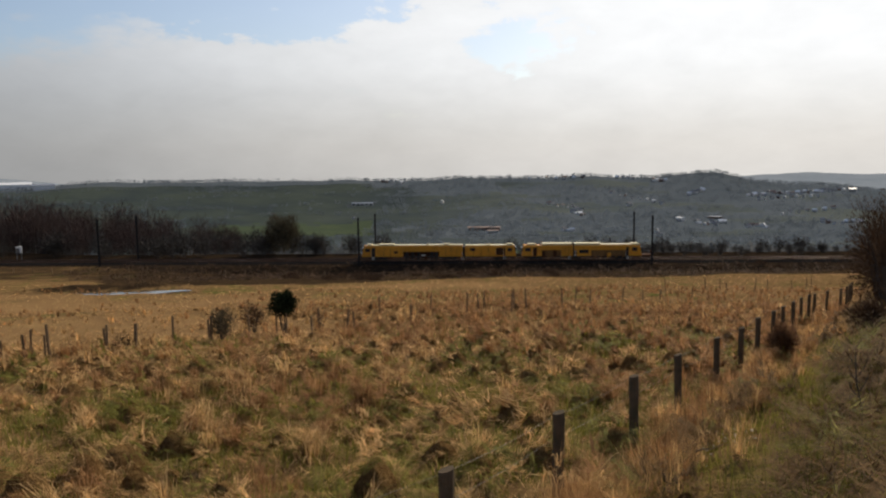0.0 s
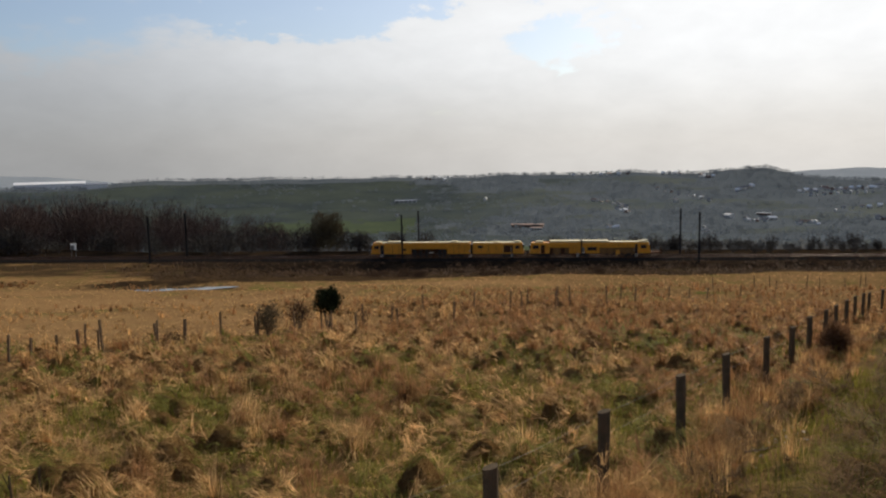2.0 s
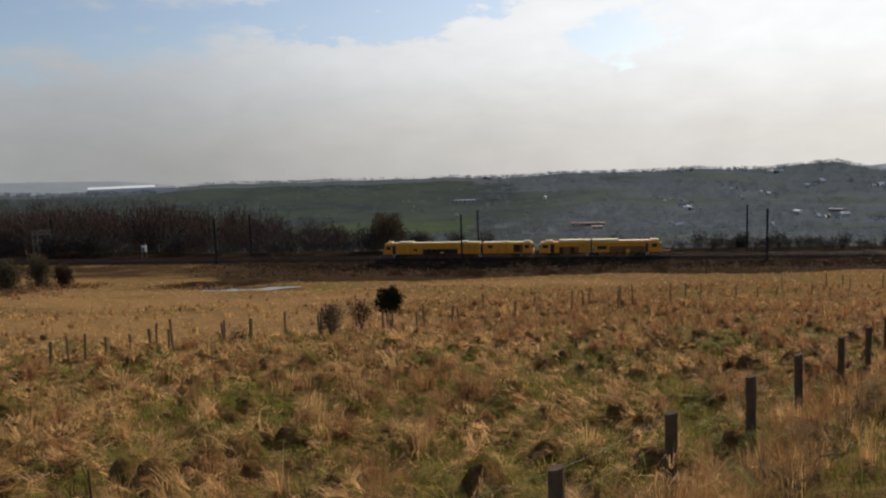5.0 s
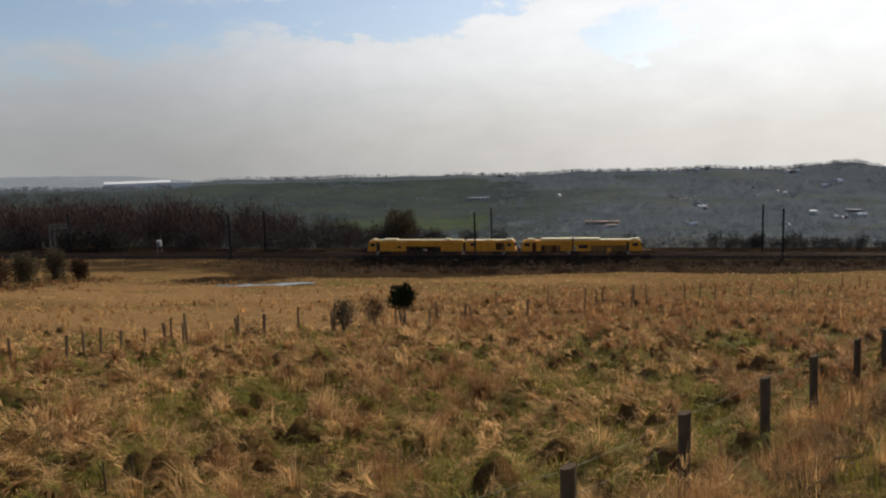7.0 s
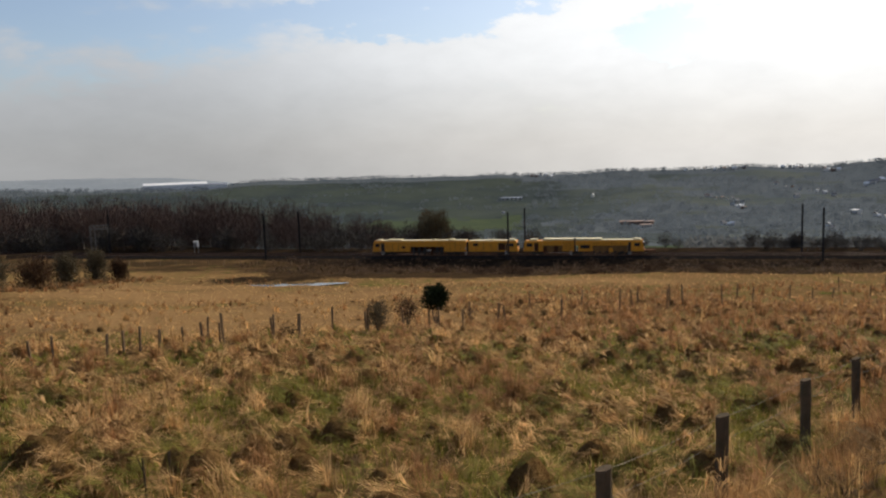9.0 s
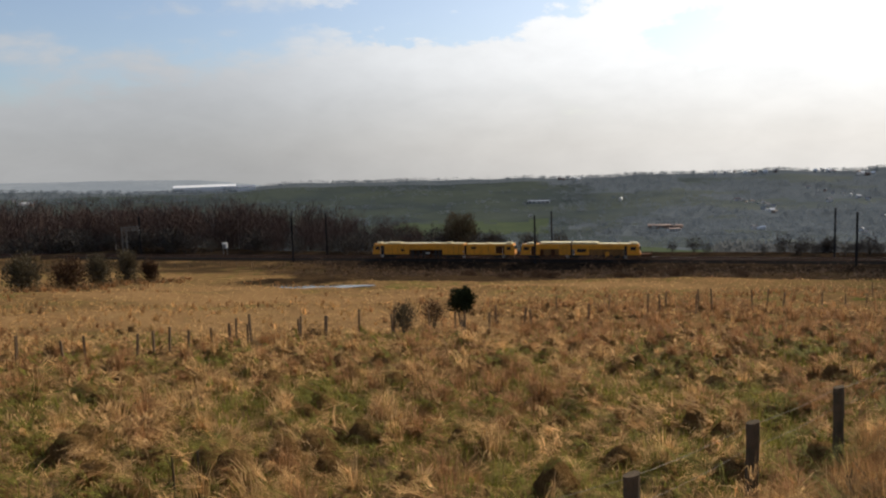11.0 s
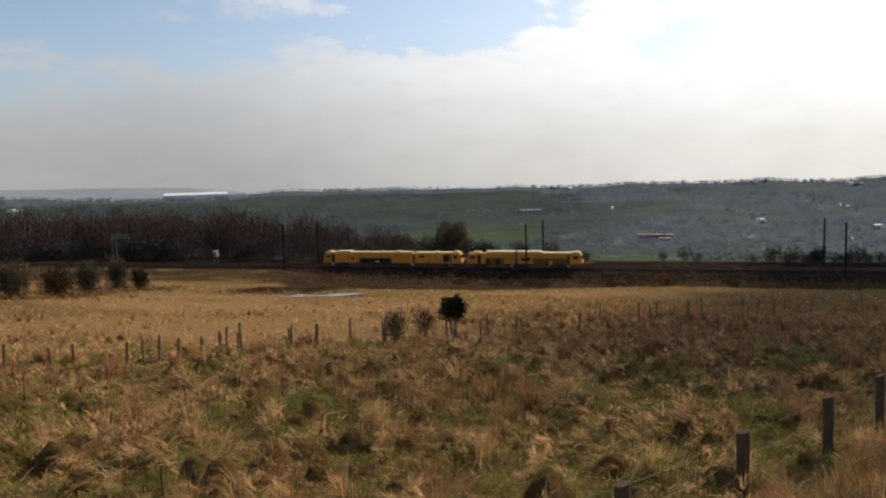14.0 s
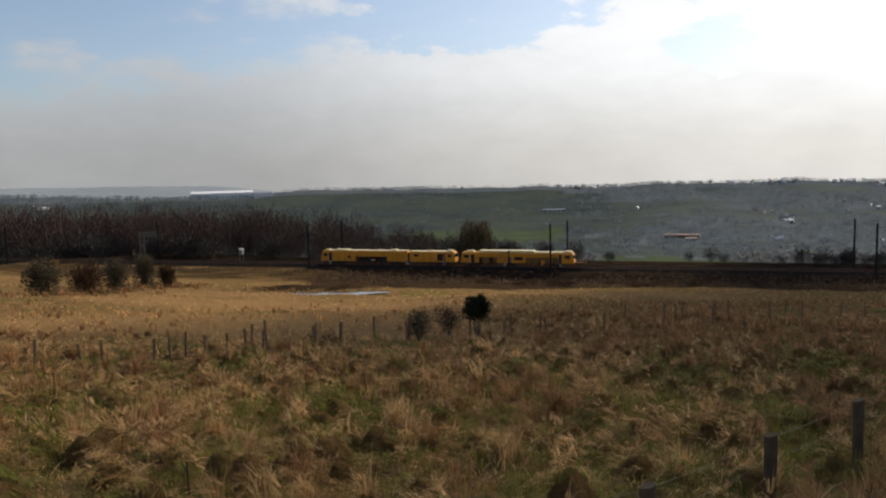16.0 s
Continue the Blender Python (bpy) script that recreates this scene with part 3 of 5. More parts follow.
def tamper(wheels):
    root = new("track_tamping_machine")
    # cab, long body with the working bay cut out below, and trailer
    part("cab", hull(0.0, 2.6, 0.95, 3.55, slope0=0.5), YELLOW, root)
    part("windscreen", boxes((0.03, 0.3, -1.05, 1.05, 2.2, 3.05), bevel=0.03), DARKGLASS, root)
    part("front_body", hull(2.62, 8.3, 0.95, 3.5), YELLOW, root)
    part("bridge_body", hull(8.32, 15.6, 2.1, 3.58), YELLOW, root)
    part("rear_body", hull(15.62, 20.3, 0.95, 3.5), YELLOW, root)
    part("bay_wall", boxes((8.3, 15.6, -0.5, 1.3, 0.9, 2.15)), RUSTBAY, root, "oily brown wall of the working bay")
    part("roof_edge", boxes((2.2, 20.2, -1.16, 1.16, 3.53, 3.63), bevel=0.03), CREAM, root, "sunlit cream roof edge")
    for x in (9.0, 10.2, 11.4, 12.9, 14.1, 15.0):
        bm = boxes((x - 0.28, x + 0.28, -1.25, -0.6, 0.7, 2.0), (x - 0.12, x + 0.12, -1.3, -0.9, 0.15, 0.8), bevel=0.03)
        rod(bm, (x - 0.2, -1.1, 0.2), (x - 0.05, -1.1, 1.6), 0.06)
        rod(bm, (x + 0.2, -1.1, 0.2), (x + 0.05, -1.1, 1.6), 0.06)
        part("tamping_unit", bm, DARKSTEEL if x != 12.9 else RUSTBAY, root)
    part("warning_plate", boxes((12.0, 12.9, -1.33, -1.28, 1.15, 1.45)), PALESTEP, root)
    part("underframe", boxes((0.3, 20.2, -1.2, 1.2, 0.72, 0.98), bevel=0.02), DARKSTEEL, root)
    part("trailer_body", hull(20.85, 30.0, 0.95, 3.42), YELLOW, root)
    part("trailer_cab", hull(30.02, 32.6, 0.95, 3.5, slope1=0.45), YELLOW, root)
    part("rear_screen", boxes((32.3, 32.58, -1.05, 1.05, 2.2, 3.0), bevel=0.03), DARKGLASS, root)
    part("trailer_roof_edge", boxes((20.9, 32.0, -1.14, 1.14, 3.45, 3.54), bevel=0.03), CREAM, root)
    part("trailer_frame", boxes((20.9, 32.3, -1.2, 1.2, 0.72, 0.98), bevel=0.02), DARKSTEEL, root)
    part("gangway", boxes((20.28, 20.87, -0.9, 0.9, 0.9, 3.1)), DARKSTEEL, root)
    part("marker_lamp", boxes((20.1, 20.35, -1.42, -1.3, 1.5, 1.85), bevel=0.03), PALESTEP, root)
    door(root, 2.0, 2.75, 1.0, 3.05)
    door(root, 28.0, 29.6, 1.25, 2.95, RUSTBAY, "brown grille door")
    door(root, 29.72, 30.05, 1.0, 3.0)
    window(root, 0.75, 1.7, 2.1, 2.9)
    window(root, 6.5, 7.3, 1.7, 2.25)
    window(root, 22.0, 23.2, 2.25, 2.85)
    window(root, 30.6, 31.6, 2.1, 2.85)
    panel_lines(root, 3.2, 8.2, 1.0, 3.2, 1.3)
    panel_lines(root, 15.8, 20.2, 1.0, 3.2, 1.1)
    panel_lines(root, 21.0, 28.0, 1.0, 3.1, 1.75)
    roof_box(root, 1.0, 2.0, 3.55, 3.85, CREAM)
    roof_box(root, 3.4, 6.4, 3.6, 3.85, CREAM, 0.95)
    roof_box(root, 13.0, 13.6, 3.6, 3.82, CREAM, 0.5)
    roof_box(root, 16.4, 17.6, 3.6, 3.88, CREAM, 0.7)
    roof_box(root, 25.6, 26.8, 3.5, 3.72, CREAM, 0.6)
    roof_box(root, 30.4, 31.7, 3.5, 3.82, CREAM)
    for x in (2.35, 20.3, 29.85):
        steps(root, x)
    for x in (3.6, 17.6, 29.0):
        bogie(root, x, wheels)
    lights(root, 0.02, 0.0, 1.45, -1)
    lights(root, 32.58, 0.0, 1.45, 1)
    for x in (-0.5, 32.6):
        for y in (-0.85, 0.85):
            bm = bmesh.new()
            rod(bm, (x, y, 1.05), (x + 0.5, y, 1.05), 0.09, sides=10)
            rod(bm, (x if x < 0 else x + 0.45, y, 1.05), ((x if x < 0 else x + 0.45) + 0.05, y, 1.05), 0.22, sides=14)
            part("buffer", bm, DARKSTEEL, root)
    return tagged(root, "long yellow track tamping machine rolling along the line", "track machine", "yellow track machines")


def stabiliser(wheels):
    root = new("track_stabilising_machine")
    part("cab", hull(0.0, 4.6, 0.95, 3.42, slope0=0.45), YELLOW, root)
    part("windscreen", boxes((0.02, 0.28, -1.05, 1.05, 2.15, 2.95), bevel=0.03), DARKGLASS, root)
    part("engine_housing", hull(4.62, 9.0, 2.3, 3.5), YELLOW, root)
    part("middle_body", hull(9.02, 11.7, 0.95, 3.5), YELLOW, root)
    part("rear_housing", hull(11.95, 24.2, 2.25, 3.42), YELLOW, root)
    part("rear_side", hull(12.6, 15.8, 0.95, 2.8), YELLOW, root)
    part("rear_cab", hull(24.22, 27.2, 0.95, 3.42, slope1=0.45), YELLOW, root)
    part("rear_screen", boxes((26.92, 27.18, -1.05, 1.05, 2.15, 2.95), bevel=0.03), DARKGLASS, root)
    part("raised_roof", boxes((4.6, 11.6, -1.15, 1.15, 3.48, 3.85), bevel=0.06), CREAM, root, "raised cream roof")
    part("raised_roof", boxes((11.9, 17.8, -1.15, 1.15, 3.42, 3.85), bevel=0.06), CREAM, root, "raised cream roof")
    part("roof_edge", boxes((17.9, 26.6, -1.14, 1.14, 3.45, 3.56), bevel=0.03), CREAM, root)
    part("machinery_wall", boxes((3.0, 9.0, -1.12, 1.3, 0.95, 2.35), bevel=0.03), BROWNBAY, root)
    part("machinery_wall", boxes((15.8, 24.2, -1.12, 1.3, 0.95, 2.3), bevel=0.03), BROWNBAY, root)
    for x, h in ((5.0, 2.2), (6.3, 1.9), (7.6, 2.25), (16.8, 1.8), (18.2, 2.1), (19.9, 1.7), (21.6, 2.1), (23.2, 1.9)):
        bm = boxes((x - 0.45, x + 0.4, -1.3, -0.6, 0.8, h), (x - 0.2, x + 0.25, -1.33, -1.2, 1.0, h - 0.3), bevel=0.04)
        rod(bm, (x - 0.4, -1.2, 0.4), (x + 0.3, -1.2, 1.4), 0.07)
        part("working_unit", bm, RUSTBAY if h > 2.15 else YELLOW if h < 1.75 else BROWNBAY, root)
    part("end_pillar", boxes((11.68, 11.97, -1.4, 1.4, 0.6, 3.9), bevel=0.02), DARKSTEEL, root)
    part("underframe", boxes((0.3, 26.9, -1.2, 1.2, 0.72, 0.98), bevel=0.02), DARKSTEEL, root)
    door(root, 2.6, 3.5, 1.0, 2.95, RUSTBAY)
    door(root, 23.7, 24.25, 1.0, 3.0)
    window(root, 0.8, 2.1, 2.05, 2.85)
    window(root, 13.1, 15.2, 1.6, 2.4)
    window(root, 25.0, 26.2, 2.05, 2.85)
    panel_lines(root, 9.1, 11.6, 1.0, 3.2, 0.8)
    panel_lines(root, 12.0, 24.0, 2.4, 3.1, 2.0)
    roof_box(root, 1.4, 3.2, 3.42, 3.75, CREAM)
    roof_box(root, 24.8, 26.4, 3.42, 3.8, CREAM)
    for x in (10.9, 24.0):
        steps(root, x)
    for x in (3.3, 12.0, 22.6):
        bogie(root, x, wheels)
    lights(root, 0.02, 0.0, 1.45, -1)
    lights(root, 27.18, 0.0, 1.45, 1)
    # low flat end with a drawbar behind the rear cab
    part("rear_platform", boxes((27.2, 29.7, -1.2, 1.2, 0.85, 1.15), bevel=0.03), RUSTBAY, root)
    part("platform_rail", boxes((29.6, 29.66, -1.2, 1.2, 1.15, 1.9), (27.3, 29.66, -1.2, -1.15, 1.85, 1.9)), RUSTBAY, root)
    for y in (-0.85, 0.85):
        bm = bmesh.new()
        rod(bm, (-0.5, y, 1.05), (0.0, y, 1.05), 0.09, sides=10)
        rod(bm, (-0.5, y, 1.05), (-0.45, y, 1.05), 0.22, sides=14)
        part("buffer", bm, DARKSTEEL, root)
    return tagged(root, "yellow track stabilising machine with cream raised roofs", "track machine", "yellow track machines")


def lengthen(root, wheels):
    """The main frame is 23.4 m long and the trailer 12 m."""
    def along(x):
        return x * 1.155 if x < 20.4 else x + 3.16

    for ob in root.children_recursive:
        if ob in wheels:
            ob.location.x = along(ob.location.x)
        else:
            for v in ob.data.vertices:
                v.co.x = along(v.co.x)


WHEELS = []
TAMPER = tamper(WHEELS)
lengthen(TAMPER, WHEELS)
STABILISER = stabiliser(WHEELS)


# ---- fence along the bank ----
def build_fence():
    fence = tagged(new("wire_fence"), "weathered timber post and wire stock fence", "fence")
    marks = [(-3.18, 2.6), (0.02, 6.39), (1.36, 8.75), (2.95, 11.5), (4.39, 13.98), (6.24, 17.15), (7.8, 19.81), (9.56, 23.0), (11.29, 25.95), (12.71, 28.35), (14.58, 31.65), (16.39, 34.8), (17.95, 37.4), (19.07, 39.2), (21.01, 41.8), (23.46, 45.0), (25.54, 48.3), (27.68, 52.0), (29.72, 55.5)]
    tops = []
    for i, (x, y) in enumerate(marks):
        z = float(ground_z(x, y))
        zt = EYE - 3.0 - 0.134 * y + 1.2 + random.uniform(-0.03, 0.03)
        lx, ly = random.uniform(-0.03, 0.03), random.uniform(-0.03, 0.03)
        bm = bmesh.new()
        n, rings = 9, []
        r = random.uniform(0.066, 0.078)
        for k in range(7):
            u = k / 6
            zz = z - 0.4 + (zt - z + 0.4) * u
            rings.append([bm.verts.new((x + lx * u + math.cos(a) * r * random.uniform(0.93, 1.07), y + ly * u + math.sin(a) * r * random.uniform(0.93, 1.07), zz + (0.02 * math.cos(a) if k == 6 else 0))) for a in [6.283 * j / n for j in range(n)]])
        for a, b in zip(rings, rings[1:]):
            for j in range(n):
                bm.faces.new((a[j], a[(j + 1) % n], b[(j + 1) % n], b[j]))
        bm.faces.new(rings[-1])
        part("post", bm, POSTWOOD, fence)
        tops.append(Vector((x + lx, y + ly, zt)))
    for drop in (0.07, 0.34):
        for a, b in zip(tops, tops[1:]):
            bm = bmesh.new()
            last = None
            for k in range(6):
                u = k / 5
                p = a.lerp(b, u) + Vector((-0.07, 0.04, -drop - 0.14 * u * (1 - u)))
                if last is not None:
                    rod(bm, last, p, 0.0022, sides=4)
                last = p
            part("wire", bm, WIRE, fence)


build_fence()


# ---- materials of plants and far things ----
STRAW = foliage("dry_straw_blades", (0.16, 0.088, 0.030), (0.86, 0.56, 0.255), 0.8, 0.45, 2.0, 2.3)
TAWNY = foliage("tawny_stalks", (0.14, 0.071, 0.029), (0.55, 0.305, 0.138), 0.8, 0.40, 1.7, 2.2)
# darker blades: the shade lying on the bank is put into their colour
BANKGRASS = foliage("shade_toned_grass", (0.042, 0.026, 0.011), (0.235, 0.138, 0.058), 0.85, 0.2)
GREEN = foliage("green_blades", (0.075, 0.076, 0.014), (0.30, 0.268, 0.058), 0.7, 0.38, 1.5, 2.2)
THATCH = rough_ground("dead_thatch", (0.20, 0.116, 0.046), (0.30, 0.18, 0.072), (0.11, 0.064, 0.026), 3.5, 0.9)
TWIGS = foliage("bare_brown_twigs", (0.062, 0.042, 0.036), (0.104, 0.070, 0.059), 0.9, 0.0)
BARK = worn("grey_brown_bark", (0.075, 0.058, 0.048), (0.04, 0.034, 0.03), 4.0, 0.7, 0.9, 0.0, 0.6)
BIRCH = worn("pale_birch_bark", (0.36, 0.32, 0.28), (0.10, 0.085, 0.075), 3.0, 0.7, 0.8, 0.0, 0.3)
BRACKEN = foliage("dead_bracken", (0.075, 0.042, 0.024), (0.30, 0.165, 0.088), 0.9, 0.25)
SCRUBTWIGS = foliage("bare_trackside_scrub", (0.045, 0.040, 0.036), (0.088, 0.078, 0.068), 0.9, 0.1)
EVERGREEN = foliage("dark_evergreen_sprays", (0.010, 0.016, 0.008), (0.035, 0.045, 0.018), 0.7, 0.05)
SHRUB = foliage("olive_brown_shrub", (0.055, 0.046, 0.030), (0.120, 0.098, 0.060), 0.8, 0.15)
BRAMBLE = foliage("brown_bramble_stems", (0.040, 0.025, 0.017), (0.12, 0.070, 0.038), 0.9, 0.1)
# far woods carry haze as blue-grey base colour, least in the western ones
FARTREES = foliage("haze_grey_woods", (0.126, 0.148, 0.170), (0.142, 0.165, 0.188), 1.0, 0.5, 0.005, 0.9)
VALLEYTREES = foliage("haze_grey_trees", (0.098, 0.105, 0.110), (0.138, 0.144, 0.148), 1.0, 0.5, 0.02, 0.9)
WESTWOODS = foliage("less_hazy_woods", (0.072, 0.078, 0.086), (0.102, 0.108, 0.115), 1.0, 0.5, 0.01, 0.9)
WHITEWALL = worn("pale_render", (0.62, 0.60, 0.56), (0.42, 0.40, 0.37), 0.3, 0.5, 0.8)
BRICKWALL = worn("brown_brickwork", (0.20, 0.13, 0.10), (0.13, 0.09, 0.075), 0.4, 0.6, 0.9)
SLATE = worn("wet_slate_roof", (0.16, 0.16, 0.17), (0.10, 0.10, 0.10), 0.4, 0.6, 0.22, 0.0, 0.1, 0.5)
REDTILE = worn("brown_tile_roof", (0.21, 0.13, 0.10), (0.14, 0.09, 0.075), 0.4, 0.6, 0.6)
# warehouse sheeting; on houses and halls its paleness paints the roofs' sun glint
PALEROOF = worn("pale_sheet_and_glint_roof", (0.72, 0.72, 0.72), (0.55, 0.55, 0.55), 0.1, 0.4, 0.4)
PEBBLE = worn("pale_scraps", (0.46, 0.42, 0.34), (0.24, 0.20, 0.15), 6.0, 0.5, 0.8)
CABINETWHITE = worn("white_cabinet_paint", (0.75, 0.75, 0.73), (0.5, 0.48, 0.45), 1.5, 0.4, 0.5)


def water_material():
    m, n, bsdf = material("still_pond_water", 0.07, 0.0, 0.4)
    pos = n.add("ShaderNodeNewGeometry").outputs["Position"]
    bsdf.inputs["Base Color"].default_value = (0.12, 0.092, 0.055, 1)
    bumped(n, bsdf, n.noise(pos, 3.0, 3.0), 0.12, 0.03)
    return m


WATER = water_material()
CLOUD = rough_ground("white_cloud", (0.78, 0.78, 0.80), (0.86, 0.86, 0.86), (0.72, 0.73, 0.76), 0.05, 0.1)


# ---- pond ----
def build_pond():
    bm = bmesh.new()
    ring = []
    for i in range(60):
        a = 6.283 * i / 60
        k = 1 + 0.12 * math.sin(3 * a + 1) + 0.08 * math.sin(7 * a)
        ring.append(bm.verts.new((POND[0] + POND[2] * k * math.cos(a), POND[1] + POND[3] * k * math.sin(a) + POND_TILT * POND[2] * k * math.cos(a), POND_Z)))
    bm.faces.new(ring)
    tagged(finish("pond", bm, WATER), "shallow pond reflecting the bright sky in the grass", "pond", "", "structure")


build_pond()


# ---- grass ----
def blade_mesh(name, base, heading, length, width, lean, droop, mat, label):
    """Bent blades, three triangles each, joined into one mesh."""
    h = np.stack([np.cos(heading), np.sin(heading), 0 * heading], 1)
    side = np.stack([-np.sin(heading), np.cos(heading), 0 * heading], 1) * width[:, None]
    up = np.array([[0, 0, 1.0]])
    p1 = base + (h * np.sin(lean)[:, None] + up * np.cos(lean)[:, None]) * (length * 0.55)[:, None]
    p2 = p1 + (h * np.sin(droop)[:, None] + up * np.cos(droop)[:, None]) * (length * 0.45)[:, None]
    v = np.stack([base - side, base + side, p1 - side * 0.75, p1 + side * 0.75, p2], 1).reshape(-1, 3)
    o = np.arange(len(base))[:, None] * 5
    f = np.concatenate([o + [0, 1, 3], o + [0, 3, 2], o + [2, 3, 4]], 1).reshape(-1, 3)
    return array_mesh(name, v, f, mat, "stuff", label, "grass")


def scatter(rng, d0, d1, n, az0=-36, az1=49):
    """Places spread evenly, but not in rows, over the field between two distances."""
    i = np.arange(n) + rng.randint(0, 5000)
    gap = 0.28 / math.sqrt(n)
    a = np.radians(az0 + (az1 - az0) * ((i * 0.7548777 + rng.normal(0, gap, n)) % 1))
    r = np.sqrt(d0 * d0 + (d1 * d1 - d0 * d0) * ((i * 0.5698403 + rng.normal(0, gap, n)) % 1))
    return -r * np.sin(a), r * np.cos(a)


def right_of_fence(x, y):
    return (x - FENCE[0].x) * FENCE[1].y - (y - FENCE[0].y) * FENCE[1].x


def squashed(x, y, dx, dy):
    """Offsets from a mound's middle, stretched so that no two mounds are alike."""
    turn, e = (x * 37.7 + y * 91.3) % 3.1416, 1.05 + 0.3 * np.sin(x * 53 + y * 17)
    c, s = np.cos(turn), np.sin(turn)
    u, v = (dx * c + dy * s) * e, (-dx * s + dy * c) * (0.75 + 0.25 / e)
    return u * c - v * s, u * s + v * c


def tussocks(rng, x, y, per, size, kind):
    """Blades for tussocks at x, y: arrays for blade_mesh."""
    n = len(x)
    k = np.repeat(np.arange(n), per)
    s = size[k]
    r = np.hypot(x, y)[k]
    a = rng.uniform(0, 6.283, len(k))
    wind = 3.3 + 0.9 * wave(x, y, 31, 5.0) + rng.normal(0, 0.8, n)
    lock = rng.randint(0, max(3, per // 6), len(k)) + k * 997
    width = np.maximum(0.0035, r * 0.00044) * rng.uniform(0.7, 1.4, len(k))
    if kind == "mound":
        # blades draped over a dome
        # blades hang together in locks
        pool = np.random.RandomState(77)
        la, lu, ls = pool.uniform(0, 6.283, 8192), pool.uniform(0, 1, 8192), pool.uniform(0.65, 1.3, 8192)
        pick = (lock * 7919) % 8192
        a = la[pick] + rng.normal(0, 0.13, len(k))
        u = np.sqrt(np.clip(lu[pick] + rng.normal(0, 0.04, len(k)), 0, 1))
        dx, dy = squashed(x[k], y[k], np.cos(a) * u * 0.42 * s, np.sin(a) * u * 0.42 * s)
        bx, by = x[k] + dx, y[k] + dy
        base = np.stack([bx, by, ground_z(x, y)[k] - 0.06 + 0.58 * s * (1 - u * u)], 1)
        swing = ls[(pick * 31) % 8192] < np.where(right_of_fence(x, y) > 0.4, 1.05, 1.06)[k]
        head = np.where(swing, wind[k] + (ls[pick] - 0.97) * 1.6 + rng.normal(0, 0.14, len(k)), a + (ls[pick] - 0.97) * 2.0 + rng.normal(0, 0.16, len(k)))
        lean = np.radians(np.where(swing, 62 + 22 * u, 48 + 55 * u) + rng.normal(0, 11, len(k)))
        return base, head, s * ls[pick] * rng.uniform(0.26, 0.52, len(k)), width, lean, lean + np.radians(rng.uniform(15, 55, len(k)))
    rad = np.abs(rng.normal(0, 1, len(k))) * (0.11 if kind == "tall" else 0.17) * s
    bx, by = x[k] + np.cos(a) * rad, y[k] + np.sin(a) * rad
    base = np.stack([bx, by, ground_z(bx, by) - 0.03], 1)
    head = np.where(rng.uniform(0, 1, len(k)) < 0.8, a, wind[k]) + rng.normal(0, 0.45, len(k))
    if kind == "mat":
        return base, head, s * rng.uniform(0.3, 0.6, len(k)), width, np.radians(rng.uniform(45, 85, len(k))), np.radians(rng.uniform(80, 105, len(k)))
    if kind == "tall":
        return base, head, s * rng.uniform(0.4, 0.8, len(k)), width * 0.75, np.radians(rng.uniform(0, 22, len(k))), np.radians(rng.uniform(5, 65, len(k)))
    return base, head, s * rng.uniform(0.25, 0.5, len(k)), width, np.radians(rng.uniform(0, 35, len(k))), np.radians(rng.uniform(20, 80, len(k)))


def thatch_domes(rng, x, y, size):
    """Low lumpy domes of dead thatch inside the mounds."""
    vs, fs, at = [], [], 0
    z = ground_z(x, y)
    # each dome flops over to one side
    flop = 3.3 + 0.9 * wave(x, y, 31, 5.0) + rng.normal(0, 0.9, len(x))
    lx, ly = np.cos(flop), np.sin(flop)
    for i in range(len(x)):
        na = 10 if math.hypot(x[i], y[i]) < 25 else 6
        ang = np.arange(na) * 6.283 / na
        s = size[i]
        rows = []
        for u in (1.12, 0.8, 0.45):
            rr = 0.42 * s * u * rng.uniform(0.82, 1.15, na)
            dx, dy = squashed(x[i], y[i], np.cos(ang) * rr, np.sin(ang) * rr)
            tip = 0.16 * s * (1 - u / 1.12)
            rows.append(np.stack([x[i] + dx + tip * lx[i], y[i] + dy + tip * ly[i], z[i] - 0.09 + 0.52 * s * (1 - u * u) * rng.uniform(0.85, 1.15, na)], 1))
        v = np.concatenate(rows + [[[x[i] + 0.16 * s * lx[i], y[i] + 0.16 * s * ly[i], z[i] - 0.09 + 0.52 * s]]])
        f = []
        for q in range(2):
            for j in range(na):
                j2 = (j + 1) % na
                f += [(q * na + j, q * na + j2, (q + 1) * na + j2), (q * na + j, (q + 1) * na + j2, (q + 1) * na + j)]
        f += [(2 * na + j, 2 * na + (j + 1) % na, 3 * na) for j in range(na)]
        vs.append(v), fs.append(np.array(f) + at)
        at += len(v)
    array_mesh("grass_thatch", np.concatenate(vs), np.concatenate(fs), THATCH, "stuff", "dead brown thatch at the heart of the tussocks", "grass", True)


def clear_of_pond(x, y):
    return np.hypot((x - POND[0]) / (POND[2] + 0.5), (y - POND[1] - POND_TILT * (x - POND[0])) / (POND[3] + 0.8)) > 1


# damp hollows where the grass stays green: x, y, radius
HOLLOWS = ((0.9, 17.2, 2.6), (5.0, 22.0, 2.0), (-0.6, 9.8, 1.3), (-6.7, 12.2, 1.5), (-3.3, 10.9, 1.2), (-12.4, 18.8, 1.6), (4.2, 14.9, 0.9), (2.0, 13.0, 1.2))


def hollow(x, y):
    """How damp the ground is, 0 to 1."""
    out = np.zeros_like(x)
    for hx, hy, hr in HOLLOWS:
        out = np.maximum(out, np.exp(-((x - hx) ** 2 + ((y - hy) * 0.8) ** 2) / (hr * hr)))
    return out


